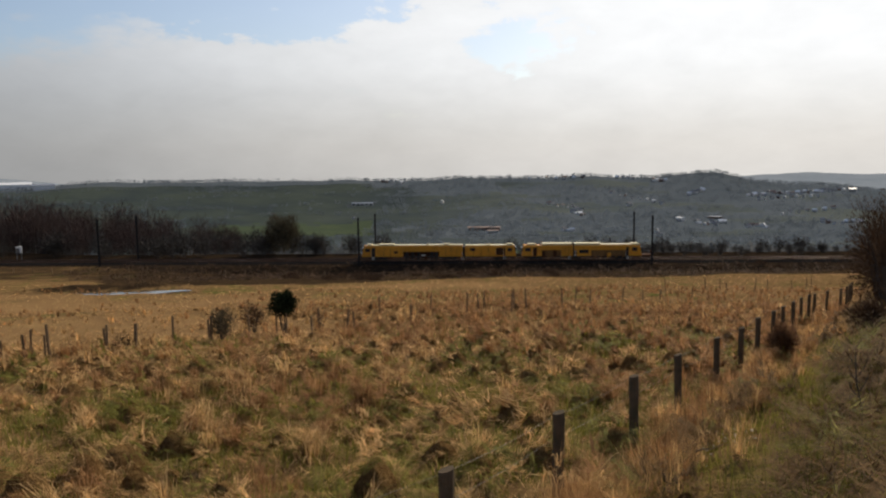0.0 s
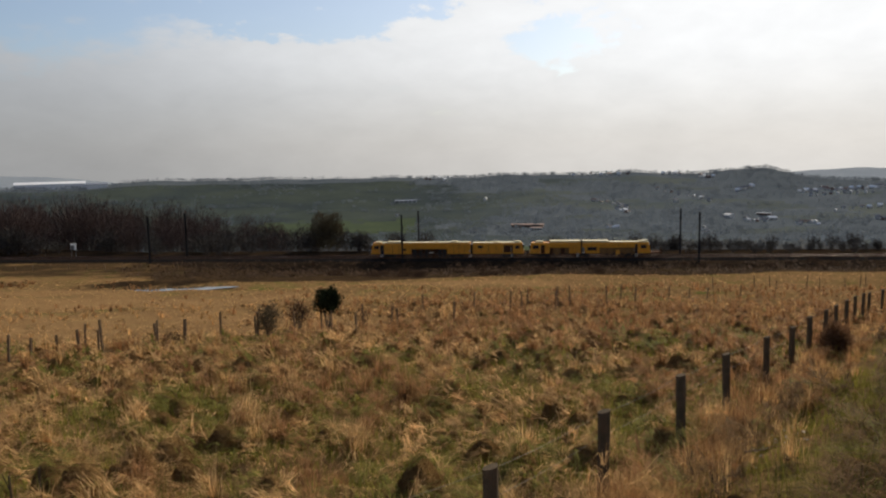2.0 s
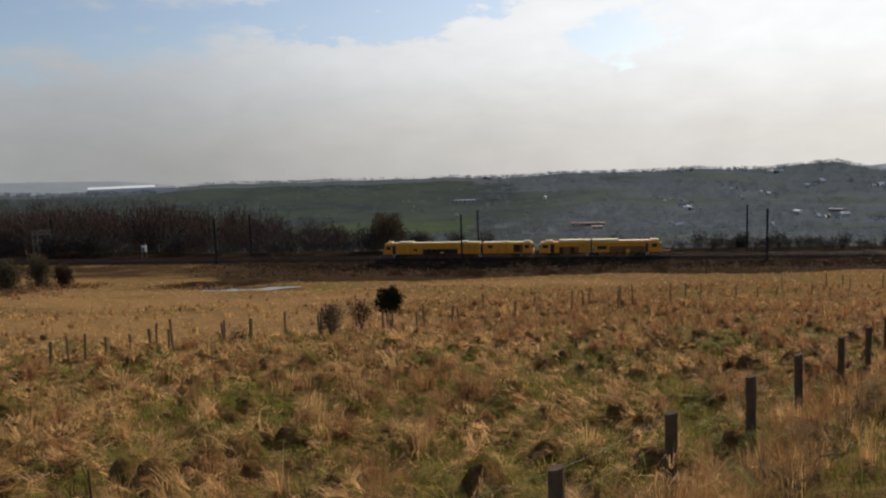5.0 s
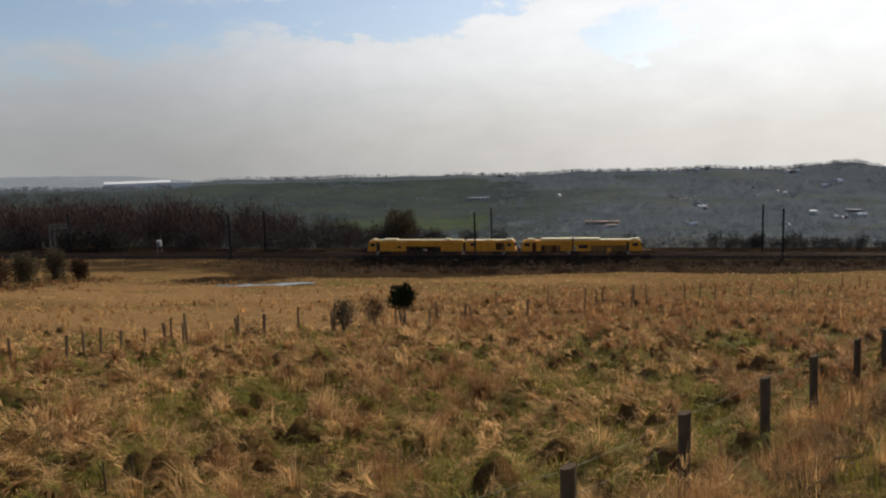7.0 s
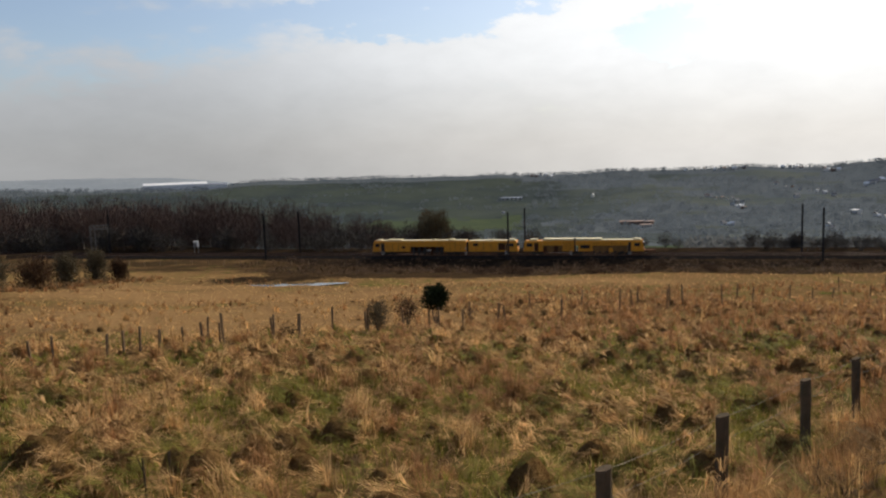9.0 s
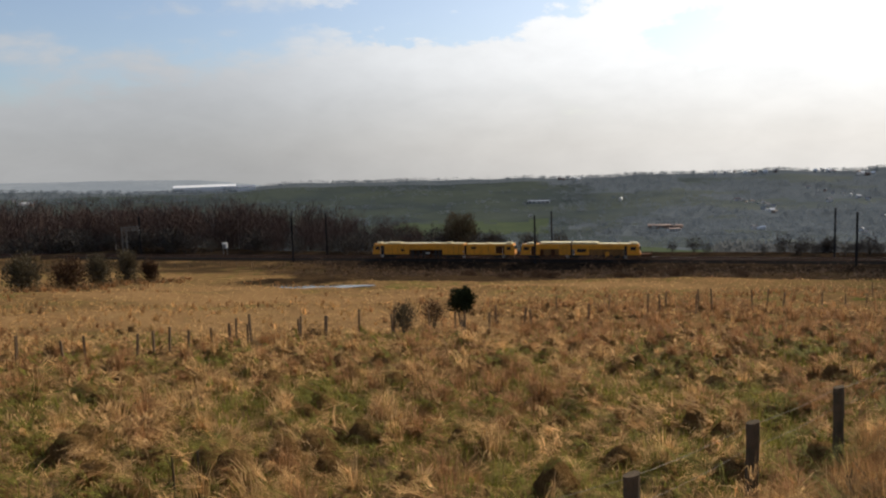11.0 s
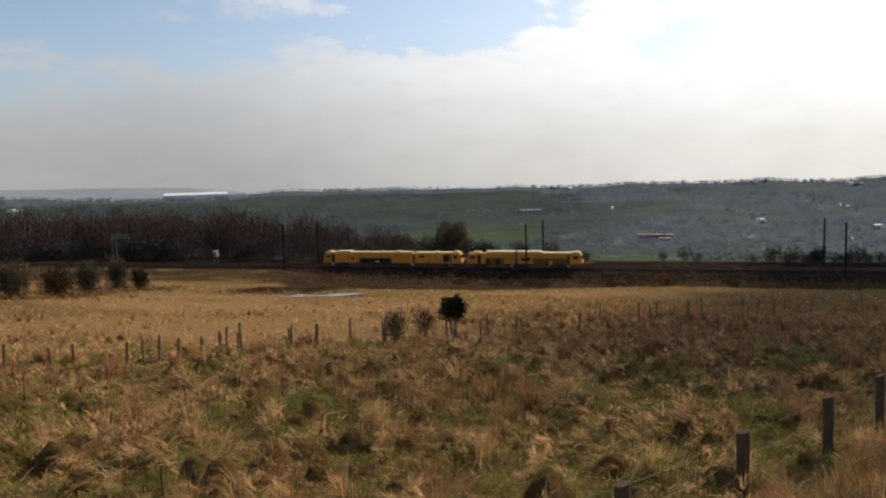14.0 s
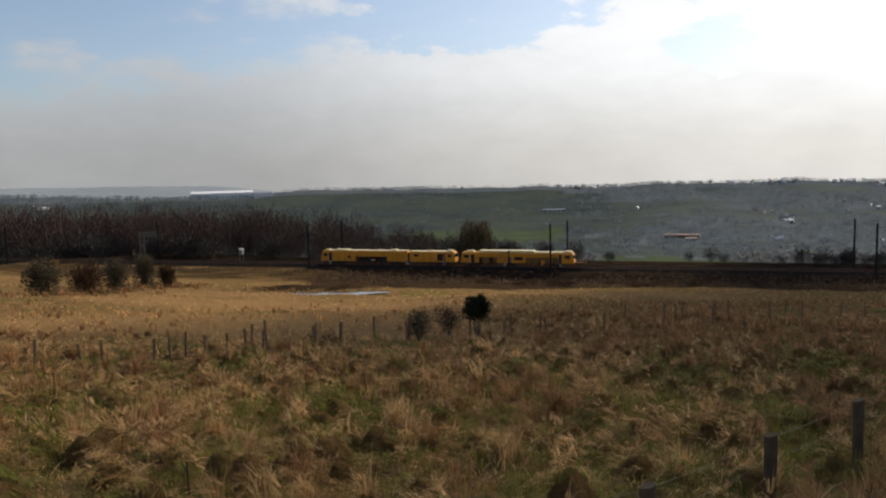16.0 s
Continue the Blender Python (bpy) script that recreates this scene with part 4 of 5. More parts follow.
def build_grass():
    rng = np.random.RandomState(5)
    straw, tawny, green, bank_grass = [], [], [], []
    # near slope: draped mounds with green hollows between them
    hearts = []
    for d0, d1, count, per in ((5, 16, 560, 125), (16, 30, 1550, 58), (30, 52, 3000, 22), (52, 90, 3600, 12), (90, 150, 3400, 8)):
        x, y = scatter(rng, d0, d1, count)
        r = np.hypot(x, y)
        ok = ((np.abs(right_of_fence(x, y) - 1.9) > 0.8) | (r > 26)) & clear_of_pond(x, y) & (x * NX + y * NY < 140) & (r > 3.5)
        ok &= rng.uniform(0, 1, len(x)) > 0.75 * hollow(x, y) + 0.45 * flat_at(x, y) + 1.3 * scrub_at(x, y)
        x, y, r = x[ok], y[ok], r[ok]
        lush = wave(x, y, 21, 6.5) + 0.6 * wave(x, y, 22, 2.6) - 0.9 * smooth(r, 24, 45) + 0.45 * smooth(x, 0, 6) * (right_of_fence(x, y) < 0) + 0.15 * smooth(-r, -20, -9) + 0.6 * hollow(x, y) - 0.25
        brown = wave(x, y, 23, 11.0) - 1.2 * flat_at(x, y) * (y < 80) + 1.1 * smooth(r, 15, 28) + 1.0 * smooth(x + 0.12 * y, 2, 14) - 1.2 * smooth(-x, 1.5, 9)
        size = 0.42 + 0.66 * rng.uniform(0, 1, len(x)) ** 1.4
        size = size * (1 - 0.1 * smooth(r, 26, 40) - 0.2 * smooth(r, 52, 80)) * (1 - 0.32 * smooth(r, 22, 32) * smooth(-x, 2, 12))
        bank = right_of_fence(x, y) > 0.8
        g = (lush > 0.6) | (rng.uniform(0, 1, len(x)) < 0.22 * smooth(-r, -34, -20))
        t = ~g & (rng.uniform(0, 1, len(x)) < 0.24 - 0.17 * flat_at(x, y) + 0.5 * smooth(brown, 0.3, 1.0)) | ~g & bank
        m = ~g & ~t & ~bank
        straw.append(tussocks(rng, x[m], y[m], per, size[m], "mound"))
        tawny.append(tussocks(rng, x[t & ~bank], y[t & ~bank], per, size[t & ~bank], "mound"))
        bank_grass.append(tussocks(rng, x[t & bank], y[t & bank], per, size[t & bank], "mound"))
        tall = t & ~bank & (rng.uniform(0, 1, len(x)) < 0.60) & (r < 80)
        tawny.append(tussocks(rng, x[tall], y[tall], max(8, per), np.minimum(1.0, size[tall] * 1.35), "tall"))
        tall = m & ~bank & (rng.uniform(0, 1, len(x)) < 0.24) & (r < 60)
        straw.append(tussocks(rng, x[tall], y[tall], max(8, int(per * 0.8)), np.minimum(1.0, size[tall] * 1.25), "tall"))
        green.append(tussocks(rng, x[g], y[g], int(per * 0.8), size[g], "mound"))
        if d1 <= 52:
            # some mounds show their brown hearts, most are grown over
            h = (rng.uniform(0, 1, len(x)) > 0.9 * flat_at(x, y)) & (rng.uniform(0, 1, len(x)) < 1 - 0.5 * smooth(r, 24, 34)) & (r > 8)
            bare = rng.uniform(0, 1, len(x)) < 0.34 - 0.12 * smooth(r, 13, 17)
            hearts.append((x[h], y[h], (size * np.where(bank, 0.62, np.where(bare, 0.90, 0.55)))[h]))
    # rough mounds on the bank beyond the fence
    x, y = scatter(rng, 4.5, 17, 760, -36, 5)
    q = right_of_fence(x, y)
    ok = (q > 0.6) & (q < 7) & ((np.abs(q - 1.9) > 0.65) | (rng.uniform(0, 1, len(x)) < 0.15))
    x, y = x[ok], y[ok]
    size = 0.32 + 0.75 * rng.uniform(0, 1, len(x)) ** 2
    half = len(x) * 3 // 5
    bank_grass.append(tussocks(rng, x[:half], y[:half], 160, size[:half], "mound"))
    green.append(tussocks(rng, x[half:], y[half:], 150, size[half:], "short"))
    hearts.append((x, y, size * 0.5))
    # reeds standing in the pond
    x, y = POND[0] - 2.5 + rng.normal(0, 4.0, 80), POND[1] + rng.normal(0.6, 0.9, 80)
    tawny.append(tussocks(rng, x, y, 9, rng.uniform(0.3, 0.7, 80), "tall"))
    # reddish rough grass under the bushes at the field edge
    u = rng.uniform(-0.15, 1.25, 260)
    x, y = -56 - 14 * u + rng.normal(1.5, 3.0, 260), 60 + 40 * u + rng.normal(0, 2.5, 260)
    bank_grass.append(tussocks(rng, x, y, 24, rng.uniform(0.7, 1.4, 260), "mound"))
    tawny.append(tussocks(rng, x[:130] + 1.0, y[:130], 16, rng.uniform(0.6, 1.1, 130), "tall"))
    thatch_domes(rng, *[np.concatenate(c) for c in zip(*hearts)])
    # short sward between the mounds
    for d0, d1, count, per in ((5, 18, 6000, 8), (18, 34, 6400, 6)):
        x, y = scatter(rng, d0, d1, count)
        size = rng.uniform(0.35, 0.9, len(x))
        lush = wave(x, y, 21, 6.5) + 0.6 * wave(x, y, 22, 2.6) + rng.normal(0, 0.4, len(x)) - 0.5 * smooth(np.hypot(x, y), 16, 32) + 1.5 * hollow(x, y)
        bank = right_of_fence(x, y) > 0.6
        g = lush > -0.55 + 0.45 * smooth(np.hypot(x, y), 16, 26) + 0.7 * smooth(-x, 3, 9) * smooth(np.hypot(x, y), 11, 16)
        green.append(tussocks(rng, x[g], y[g], per, size[g], "short"))
        litter = g & ~bank & (rng.uniform(0, 1, len(x)) < 0.45)
        straw.append(tussocks(rng, x[litter], y[litter], per - 2, size[litter], "mat"))
        straw.append(tussocks(rng, x[~g & ~bank], y[~g & ~bank], per, size[~g & ~bank], "mat"))
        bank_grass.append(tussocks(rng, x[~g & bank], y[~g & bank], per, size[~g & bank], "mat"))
    # tall dry grass that stands along the foot of the fence
    u = rng.uniform(0, 6, 230) ** 2 * 0.8 - 1.0
    q = np.abs(rng.normal(0.45, 0.4, 230)) + 0.2
    x, y = FENCE[0].x + FENCE[1].x * u + q * FENCE[1].y, FENCE[0].y + FENCE[1].y * u - q * FENCE[1].x
    straw.append(tussocks(rng, x[:150], y[:150], 70, rng.uniform(0.4, 0.95, 150), "tall"))
    tawny.append(tussocks(rng, x[150:], y[150:], 80, rng.uniform(0.5, 1.05, 80), "tall"))
    # brambles and dead bracken that darken the foot of the railway bank
    along, depth = rng.uniform(-75, 92, 2200), TRACK - rng.uniform(6.0, 44.0, 2200) * rng.uniform(0.6, 1, 2200)
    x, y = depth * NX - along * NY, depth * NY + along * NX
    ok = (scrub_at(x, y) + 0.3 * wave(x, y, 44, 12) > 0.55) & (wave(x, y, 41, 16) > -0.7)
    x, y = x[ok], y[ok]
    blade_mesh("bramble_thicket", *tussocks(rng, x, y, 16, rng.uniform(0.9, 1.9, len(x)), "mound"), BRAMBLE, "dark brown brambles along the railway bank")
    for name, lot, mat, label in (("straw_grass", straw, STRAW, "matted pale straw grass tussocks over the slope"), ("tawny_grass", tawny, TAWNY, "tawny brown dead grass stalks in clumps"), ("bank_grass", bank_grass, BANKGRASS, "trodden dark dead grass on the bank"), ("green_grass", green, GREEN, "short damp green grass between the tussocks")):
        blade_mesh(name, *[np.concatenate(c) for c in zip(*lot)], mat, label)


build_grass()


# ---- stakes ----
def build_stakes():
    rows = [
        [(-13.4, 24.5), (-12.8, 24.5), (-11.8, 26.5), (-11.0, 27.0), (-10.6, 29.6), (-9.1, 29.4), (-8.0, 31.2), (-5.3, 30.4), (-5.6, 33.9), (-4.2, 32.8), (-4.1, 34.7), (-3.7, 43.5), (-1.6, 36.5), (-0.8, 44.6)],
        [(1.2, 39.7), (2.1, 45.8), (2.4, 45.8), (3.9, 43.8), (4.2, 45.4), (4.9, 45.3), (7.0, 44.9), (8.7, 50.5), (9.6, 50.3), (13.4, 57.1), (14.1, 54.1), (16.0, 56.5), (19.1, 65.7), (18.2, 55.9), (23.5, 68.6), (27.9, 77.1), (23.8, 64.4), (29.1, 71.4), (32.1, 75.6), (34.2, 74.9), (40.4, 85.1), (40.9, 84.9)],
        [(-16.5, 17.8), (-16.3, 19.4), (-15.7, 19.6), (-14.8, 20.8), (-14.6, 21.4), (-14.1, 21.5), (-13.8, 22.1), (-13.6, 23.2), (-13.5, 24.3), (-13.2, 25.0), (-12.2, 27.3), (-12.1, 29.6)],
    ]
    for k, row in enumerate(rows):
        for x, y in row:
            tall = (1.0, 1.2, 0.78)[k] * random.uniform(0.88, 1.12)
            bm = bmesh.new()
            box(bm, -0.032, 0.032, -0.032, 0.032, -0.3, tall, bevel=0.006)
            for v in bm.verts:
                v.co.x += v.co.z * 0.02 + random.uniform(-0.003, 0.003)
                v.co.y += random.uniform(-0.003, 0.003)
            ob = finish("planting_stake", bm, STAKEWOOD)
            ob.matrix_basis = pose(x, y, float(ground_z(x, y)), random.uniform(-5, 5), random.uniform(-5, 5), random.uniform(0, 90))
            tagged(ob, "thin weathered wooden planting stake in rough grass", "stake", "planting stakes")
    for x, y in ((-5.55, 8.35), (-5.3, 8.5)):
        bm = bmesh.new()
        rod(bm, (0, 0, -0.3), (0.02, 0, 0.55), 0.016, 0.012)
        rod(bm, (0.015, 0, 0.35), (0.09, 0.02, 0.6), 0.008, 0.004)
        ob = finish("dead_stem", bm, POSTWOOD)
        ob.matrix_basis = pose(x, y, float(ground_z(x, y)), 0, 0, random.uniform(0, 360))
        tagged(ob, "dark dead weed stem standing in the grass", "weed", "dead stems")


build_stakes()


# ---- shrubs and trees ----
def slivers(rng, n, shape, length, width, upward=0.4, hollow=0.0):
    """Leafy or twiggy slivers inside a lumpy crown. shape: radius across, from height, to height."""
    rx, z0, z1 = shape
    v = rng.normal(0, 1, (n, 3))
    v /= np.linalg.norm(v, axis=1)[:, None]
    lump = 1 + 0.22 * np.sin(v[:, 0] * 5 + rng.uniform(0, 6)) * np.sin(v[:, 2] * 4 + rng.uniform(0, 6)) + 0.18 * np.sin(v[:, 1] * 7 + rng.uniform(0, 6))
    u = (hollow + (1 - hollow) * rng.uniform(0, 1, n) ** 0.45) * lump
    c = v * u[:, None] * np.array([[rx, rx, (z1 - z0) / 2]]) + np.array([[0, 0, (z0 + z1) / 2]])
    d = v * 0.7 + np.array([[0, 0, upward]]) + rng.normal(0, 0.4, (n, 3))
    d /= np.linalg.norm(d, axis=1)[:, None]
    s = np.cross(d, rng.normal(0, 1, (n, 3)))
    s /= np.linalg.norm(s, axis=1)[:, None]
    ln = length * rng.uniform(0.6, 1.4, n)[:, None]
    w = width * rng.uniform(0.6, 1.4, n)[:, None]
    verts = np.stack([c - d * ln / 2, c + s * w, c + d * ln / 2, c - s * w], 1).reshape(-1, 3)
    o = np.arange(n)[:, None] * 4
    return verts, np.concatenate([o + [0, 1, 2], o + [0, 2, 3]], 1).reshape(-1, 3)


def crown_part(name, arrays, mat, parent):
    ob = array_mesh(name, arrays[0], arrays[1], mat)
    ob.parent = parent
    return ob


def bare_tree(name, seed, height, spread, bark, twig, label, twigs=700, bole=0.25, slim=0.0035, group="bare trees behind the line"):
    rng, r = np.random.RandomState(seed), random.Random(seed)
    root = new(name)
    bm = bmesh.new()
    pts = [Vector((0, 0, -0.5))]
    for i in range(1, 6):
        pts.append(Vector((r.uniform(-0.2, 0.2) * i * 0.3, r.uniform(-0.2, 0.2) * i * 0.3, height * 0.86 * i / 5)))
    thick = height * 0.014
    for i in range(5):
        rod(bm, pts[i], pts[i + 1], thick * (1 - i * 0.18), thick * (0.82 - i * 0.18) + 0.01, 7)
    part("trunk", bm, bark, root)
    for i in range(11):
        u = bole + (0.9 - bole) * i / 10
        z = height * 0.86 * u
        k = min(4, int(u * 5))
        p = pts[k].lerp(pts[k + 1], u * 5 - k)
        a = i * 2.4 + r.uniform(-0.4, 0.4)
        reach = spread * (1.05 - 0.7 * u) * r.uniform(0.7, 1.1)
        q = p + Vector((math.cos(a) * reach, math.sin(a) * reach, reach * r.uniform(0.7, 1.3)))
        bm = bmesh.new()
        rod(bm, p, q, thick * 0.42 * (1.1 - u * 0.6), thick * 0.1, 5)
        for j in range(2):
            s = p.lerp(q, r.uniform(0.35, 0.95))
            rod(bm, s, s + Vector((r.uniform(-1, 1), r.uniform(-1, 1), r.uniform(0.4, 1.2))) * reach * 0.45, thick * 0.13, thick * 0.04, 4)
        part("limb", bm, bark, root)
    crown_part("crown", slivers(rng, twigs, (spread, height * bole, height), height * 0.10, height * slim, 1.3, 0.15), twig, root)
    return tagged(root, label, "tree", group)


def shrub(name, seed, height, width, mat, label, group="", n=700, leaf=0.12, slim=0.02, low=0.1, stems=7, category="bush"):
    rng, r = np.random.RandomState(seed), random.Random(seed)
    root = new(name)
    for i in range(stems):
        a = 6.283 * i / stems + r.uniform(-0.3, 0.3)
        q = Vector((math.cos(a) * width * 0.32, math.sin(a) * width * 0.32, height * r.uniform(0.5, 0.85)))
        bm = bmesh.new()
        rod(bm, (0, 0, -0.2), q * 0.5 + Vector((0, 0, 0.1 * height)), height * 0.014, height * 0.010, 5)
        rod(bm, q * 0.5 + Vector((0, 0, 0.1 * height)), q, height * 0.010, height * 0.004, 5)
        part("stem", bm, BARK, root)
    crown_part("crown", slivers(rng, n, (width / 2, height * low, height), leaf, slim, 0.5, 0.0), mat, root)
    return tagged(root, label, category, group)


def put(ob, x, y, scale=1.0, turn=0.0, z=None):
    ob.matrix_basis = pose(x, y, float(ground_z(x, y)) if z is None else z, 0, 0, turn)
    ob.scale = (scale, scale, scale)


def spread_copies(templates, places, rng):
    """Sets the first of each template at a place and copies of them at the rest."""
    used = set()
    for x, y, s in places:
        k = rng.randrange(len(templates))
        src = templates[k]
        if k not in used:
            used.add(k)
            put(src, x, y, s, rng.uniform(0, 360))
        else:
            m = pose(x, y, float(ground_z(x, y)), 0, 0, rng.uniform(0, 360))
            twin = copy_thing(src, m)
            twin.scale = (s, s, s)
    for k, src in enumerate(templates):
        if k not in used:
            put(src, places[0][0] + 3 + k, places[0][1] + 4, places[0][2], 0)


def build_field_bushes():
    put(shrub("evergreen_bush", 1, 1.92, 1.10, EVERGREEN, "dense dark evergreen bush held up on two stakes", n=4200, leaf=0.12, slim=0.022, low=0.45, stems=5), -6.62, 31.3, 1.0)
    for dx in (-0.28, 0.25):
        bm = bmesh.new()
        box(bm, -0.03, 0.03, -0.03, 0.03, -0.3, 0.95, bevel=0.006)
        ob = finish("planting_stake", bm, STAKEWOOD)
        ob.matrix_basis = pose(-6.62 + dx, 31.0 - dx, float(ground_z(-6.62, 31.0)))
        tagged(ob, "wooden stake propping a dark evergreen bush", "stake", "planting stakes")
    put(shrub("young_bush", 2, 1.4, 0.95, SHRUB, "thin upright olive bush growing beside a stake", n=1500, leaf=0.16, slim=0.012, low=0.10), -8.75, 29.9, 1.0)
    bm = bmesh.new()
    box(bm, -0.035, 0.035, -0.035, 0.035, -0.3, 1.05, bevel=0.006)
    ob = finish("planting_stake", bm, STAKEWOOD)
    ob.matrix_basis = pose(-9.15, 29.8, float(ground_z(-9.15, 29.8)), 2, 2, 0)
    tagged(ob, "dark wooden stake beside a young bush", "stake", "planting stakes")
    put(shrub("young_bush", 3, 1.3, 1.0, BRAMBLE, "sparse brown winter bush in the grass", n=900, leaf=0.17, slim=0.012), -8.1, 32.4, 1.0)
    put(shrub("young_bush", 4, 0.75, 0.9, BRAMBLE, "low sparse brown bush between stakes", n=420, leaf=0.14, slim=0.008), -11.4, 26.8, 1.0)
    put(shrub("young_bush", 5, 0.8, 0.7, BRAMBLE, "small sparse brown bush in the grass", n=260, leaf=0.14, slim=0.008), -5.9, 36.0, 1.0)
    for x, y, h, w, s in ((-54.8, 61.0, 3.7, 3.5, 11), (-59.8, 73.0, 3.5, 3.7, 12), (-61.6, 80.5, 4.0, 3.0, 13), (-66.2, 92.5, 4.8, 2.9, 14), (-67.8, 100.0, 3.4, 2.3, 15)):
        put(shrub("hawthorn_bush", s, h, w, BRAMBLE if s in (12, 15) else SHRUB, "dark bare rounded hawthorn bush at the field edge", "bushes at the field edge", n=2800, leaf=0.42, slim=0.045, low=0.0, stems=9), x, y)
    put(shrub("bracken_clump", 27, 1.0, 0.75, BRACKEN, "upright brown dead bracken clump beside the fence", n=2600, leaf=0.30, slim=0.010, low=0.0, stems=9), 9.55, 21.3)
    for x, y, h, w, s in ((18.5, 32.0, 4.6, 2.8, 21), (20.4, 35.6, 5.0, 3.2, 22), (23.0, 39.8, 3.8, 3.0, 23), (12.2, 21.5, 0.9, 1.2, 24), (15.9, 25.8, 1.1, 1.5, 25)):
        put(shrub("hedge_bush", s, h, w, BRAMBLE, "dark tangled bare hedge bush on the bank", "hedge on the bank", n=4400 if h > 2 else 1000, leaf=0.30, slim=0.014, low=0.0, stems=9), x, y)


def build_trackside_trees():
    rng = random.Random(8)
    woods = [bare_tree("bare_tree", 40 + i, 13.0, 3.7 + 0.4 * i, BARK, TWIGS, "tall bare brown winter tree behind the railway", 1350, 0.03, 0.0028) for i in range(4)]
    birches = [bare_tree("birch_tree", 50 + i, 13.0, 2.4, BIRCH, TWIGS, "bare birch with a pale trunk behind the railway", 800, 0.3) for i in range(2)]
    places, pale = [], []
    for i in range(180):
        along = 66 + 209 * (i + rng.random()) / 180
        depth = TRACK + rng.uniform(14, 58)
        top = 12.0 if along > 128 else 4.2 + (along - 66) * 0.126
        top += rng.uniform(-1.9, 0.4)
        p = at_track(along, depth)
        h = top - float(ground_z(p.x, p.y))
        (pale if rng.random() < 0.2 and along > 125 else places).append((p.x, p.y, max(4.0, h) / 13.0))
    spread_copies(woods, places, rng)
    spread_copies(birches, pale, rng)
    low = [shrub("trackside_shrub", 60 + i, 4.0, 4.4, SCRUBTWIGS, "dark bare shrub beside the railway", "shrubs beside the railway", n=520, leaf=0.6, slim=0.065, low=0.0, stems=4) for i in range(4)]
    places = []
    for i in range(150):
        along = rng.uniform(-150, 270)
        depth = TRACK + rng.uniform(11, 30)
        p = at_track(along, depth)
        tall = rng.uniform(1.5, 2.9) if along < 22 else rng.uniform(3.4, 5.4) if along < 110 else rng.uniform(3, 7)
        if along > 60 and i % 2:
            depth = TRACK + rng.uniform(10.5, 15)
            p = at_track(along, depth)
        if -14 < along < 16 and rng.random() < 0.7:
            continue
        if along < -46 and rng.random() < 0.55:
            continue
        places.append((p.x, p.y, (tall - float(ground_z(p.x, p.y))) / 4.0))
    for i in range(90):
        p = at_track(rng.uniform(-150, -30), TRACK + rng.uniform(10, 24))
        places.append((p.x, p.y, (rng.uniform(0.4, 1.9) - float(ground_z(p.x, p.y))) / 4.0))
    spread_copies(low, places, rng)
    p = at_track(178 * math.tan(radians(15.2)) * 1.1, TRACK + 19)
    put(bare_tree("round_tree", 71, 10.5, 4.6, BARK, SHRUB, "broad rounded dark tree behind the railway", 5200, 0.05, 0.006, ""), p.x, p.y, 1.0)
    bank = [shrub("bramble_clump", 80 + i, 1.2, 2.6, BRAMBLE, "low brown bramble clump on the railway bank", "brambles on the railway bank", n=420, leaf=0.35, slim=0.03, low=-0.1, stems=5) for i in range(3)]
    places = []
    for i in range(150):
        along, depth = rng.uniform(-110, 190), TRACK - rng.uniform(6, 38)
        if along > 50 and depth < TRACK - 9:
            continue
        if along < -15 and depth < TRACK - 16:
            continue
        p = at_track(along, depth)
        places.append((p.x, p.y, rng.uniform(0.45, 1.25)))
    spread_copies(bank, places, rng)


build_field_bushes()
build_trackside_trees()


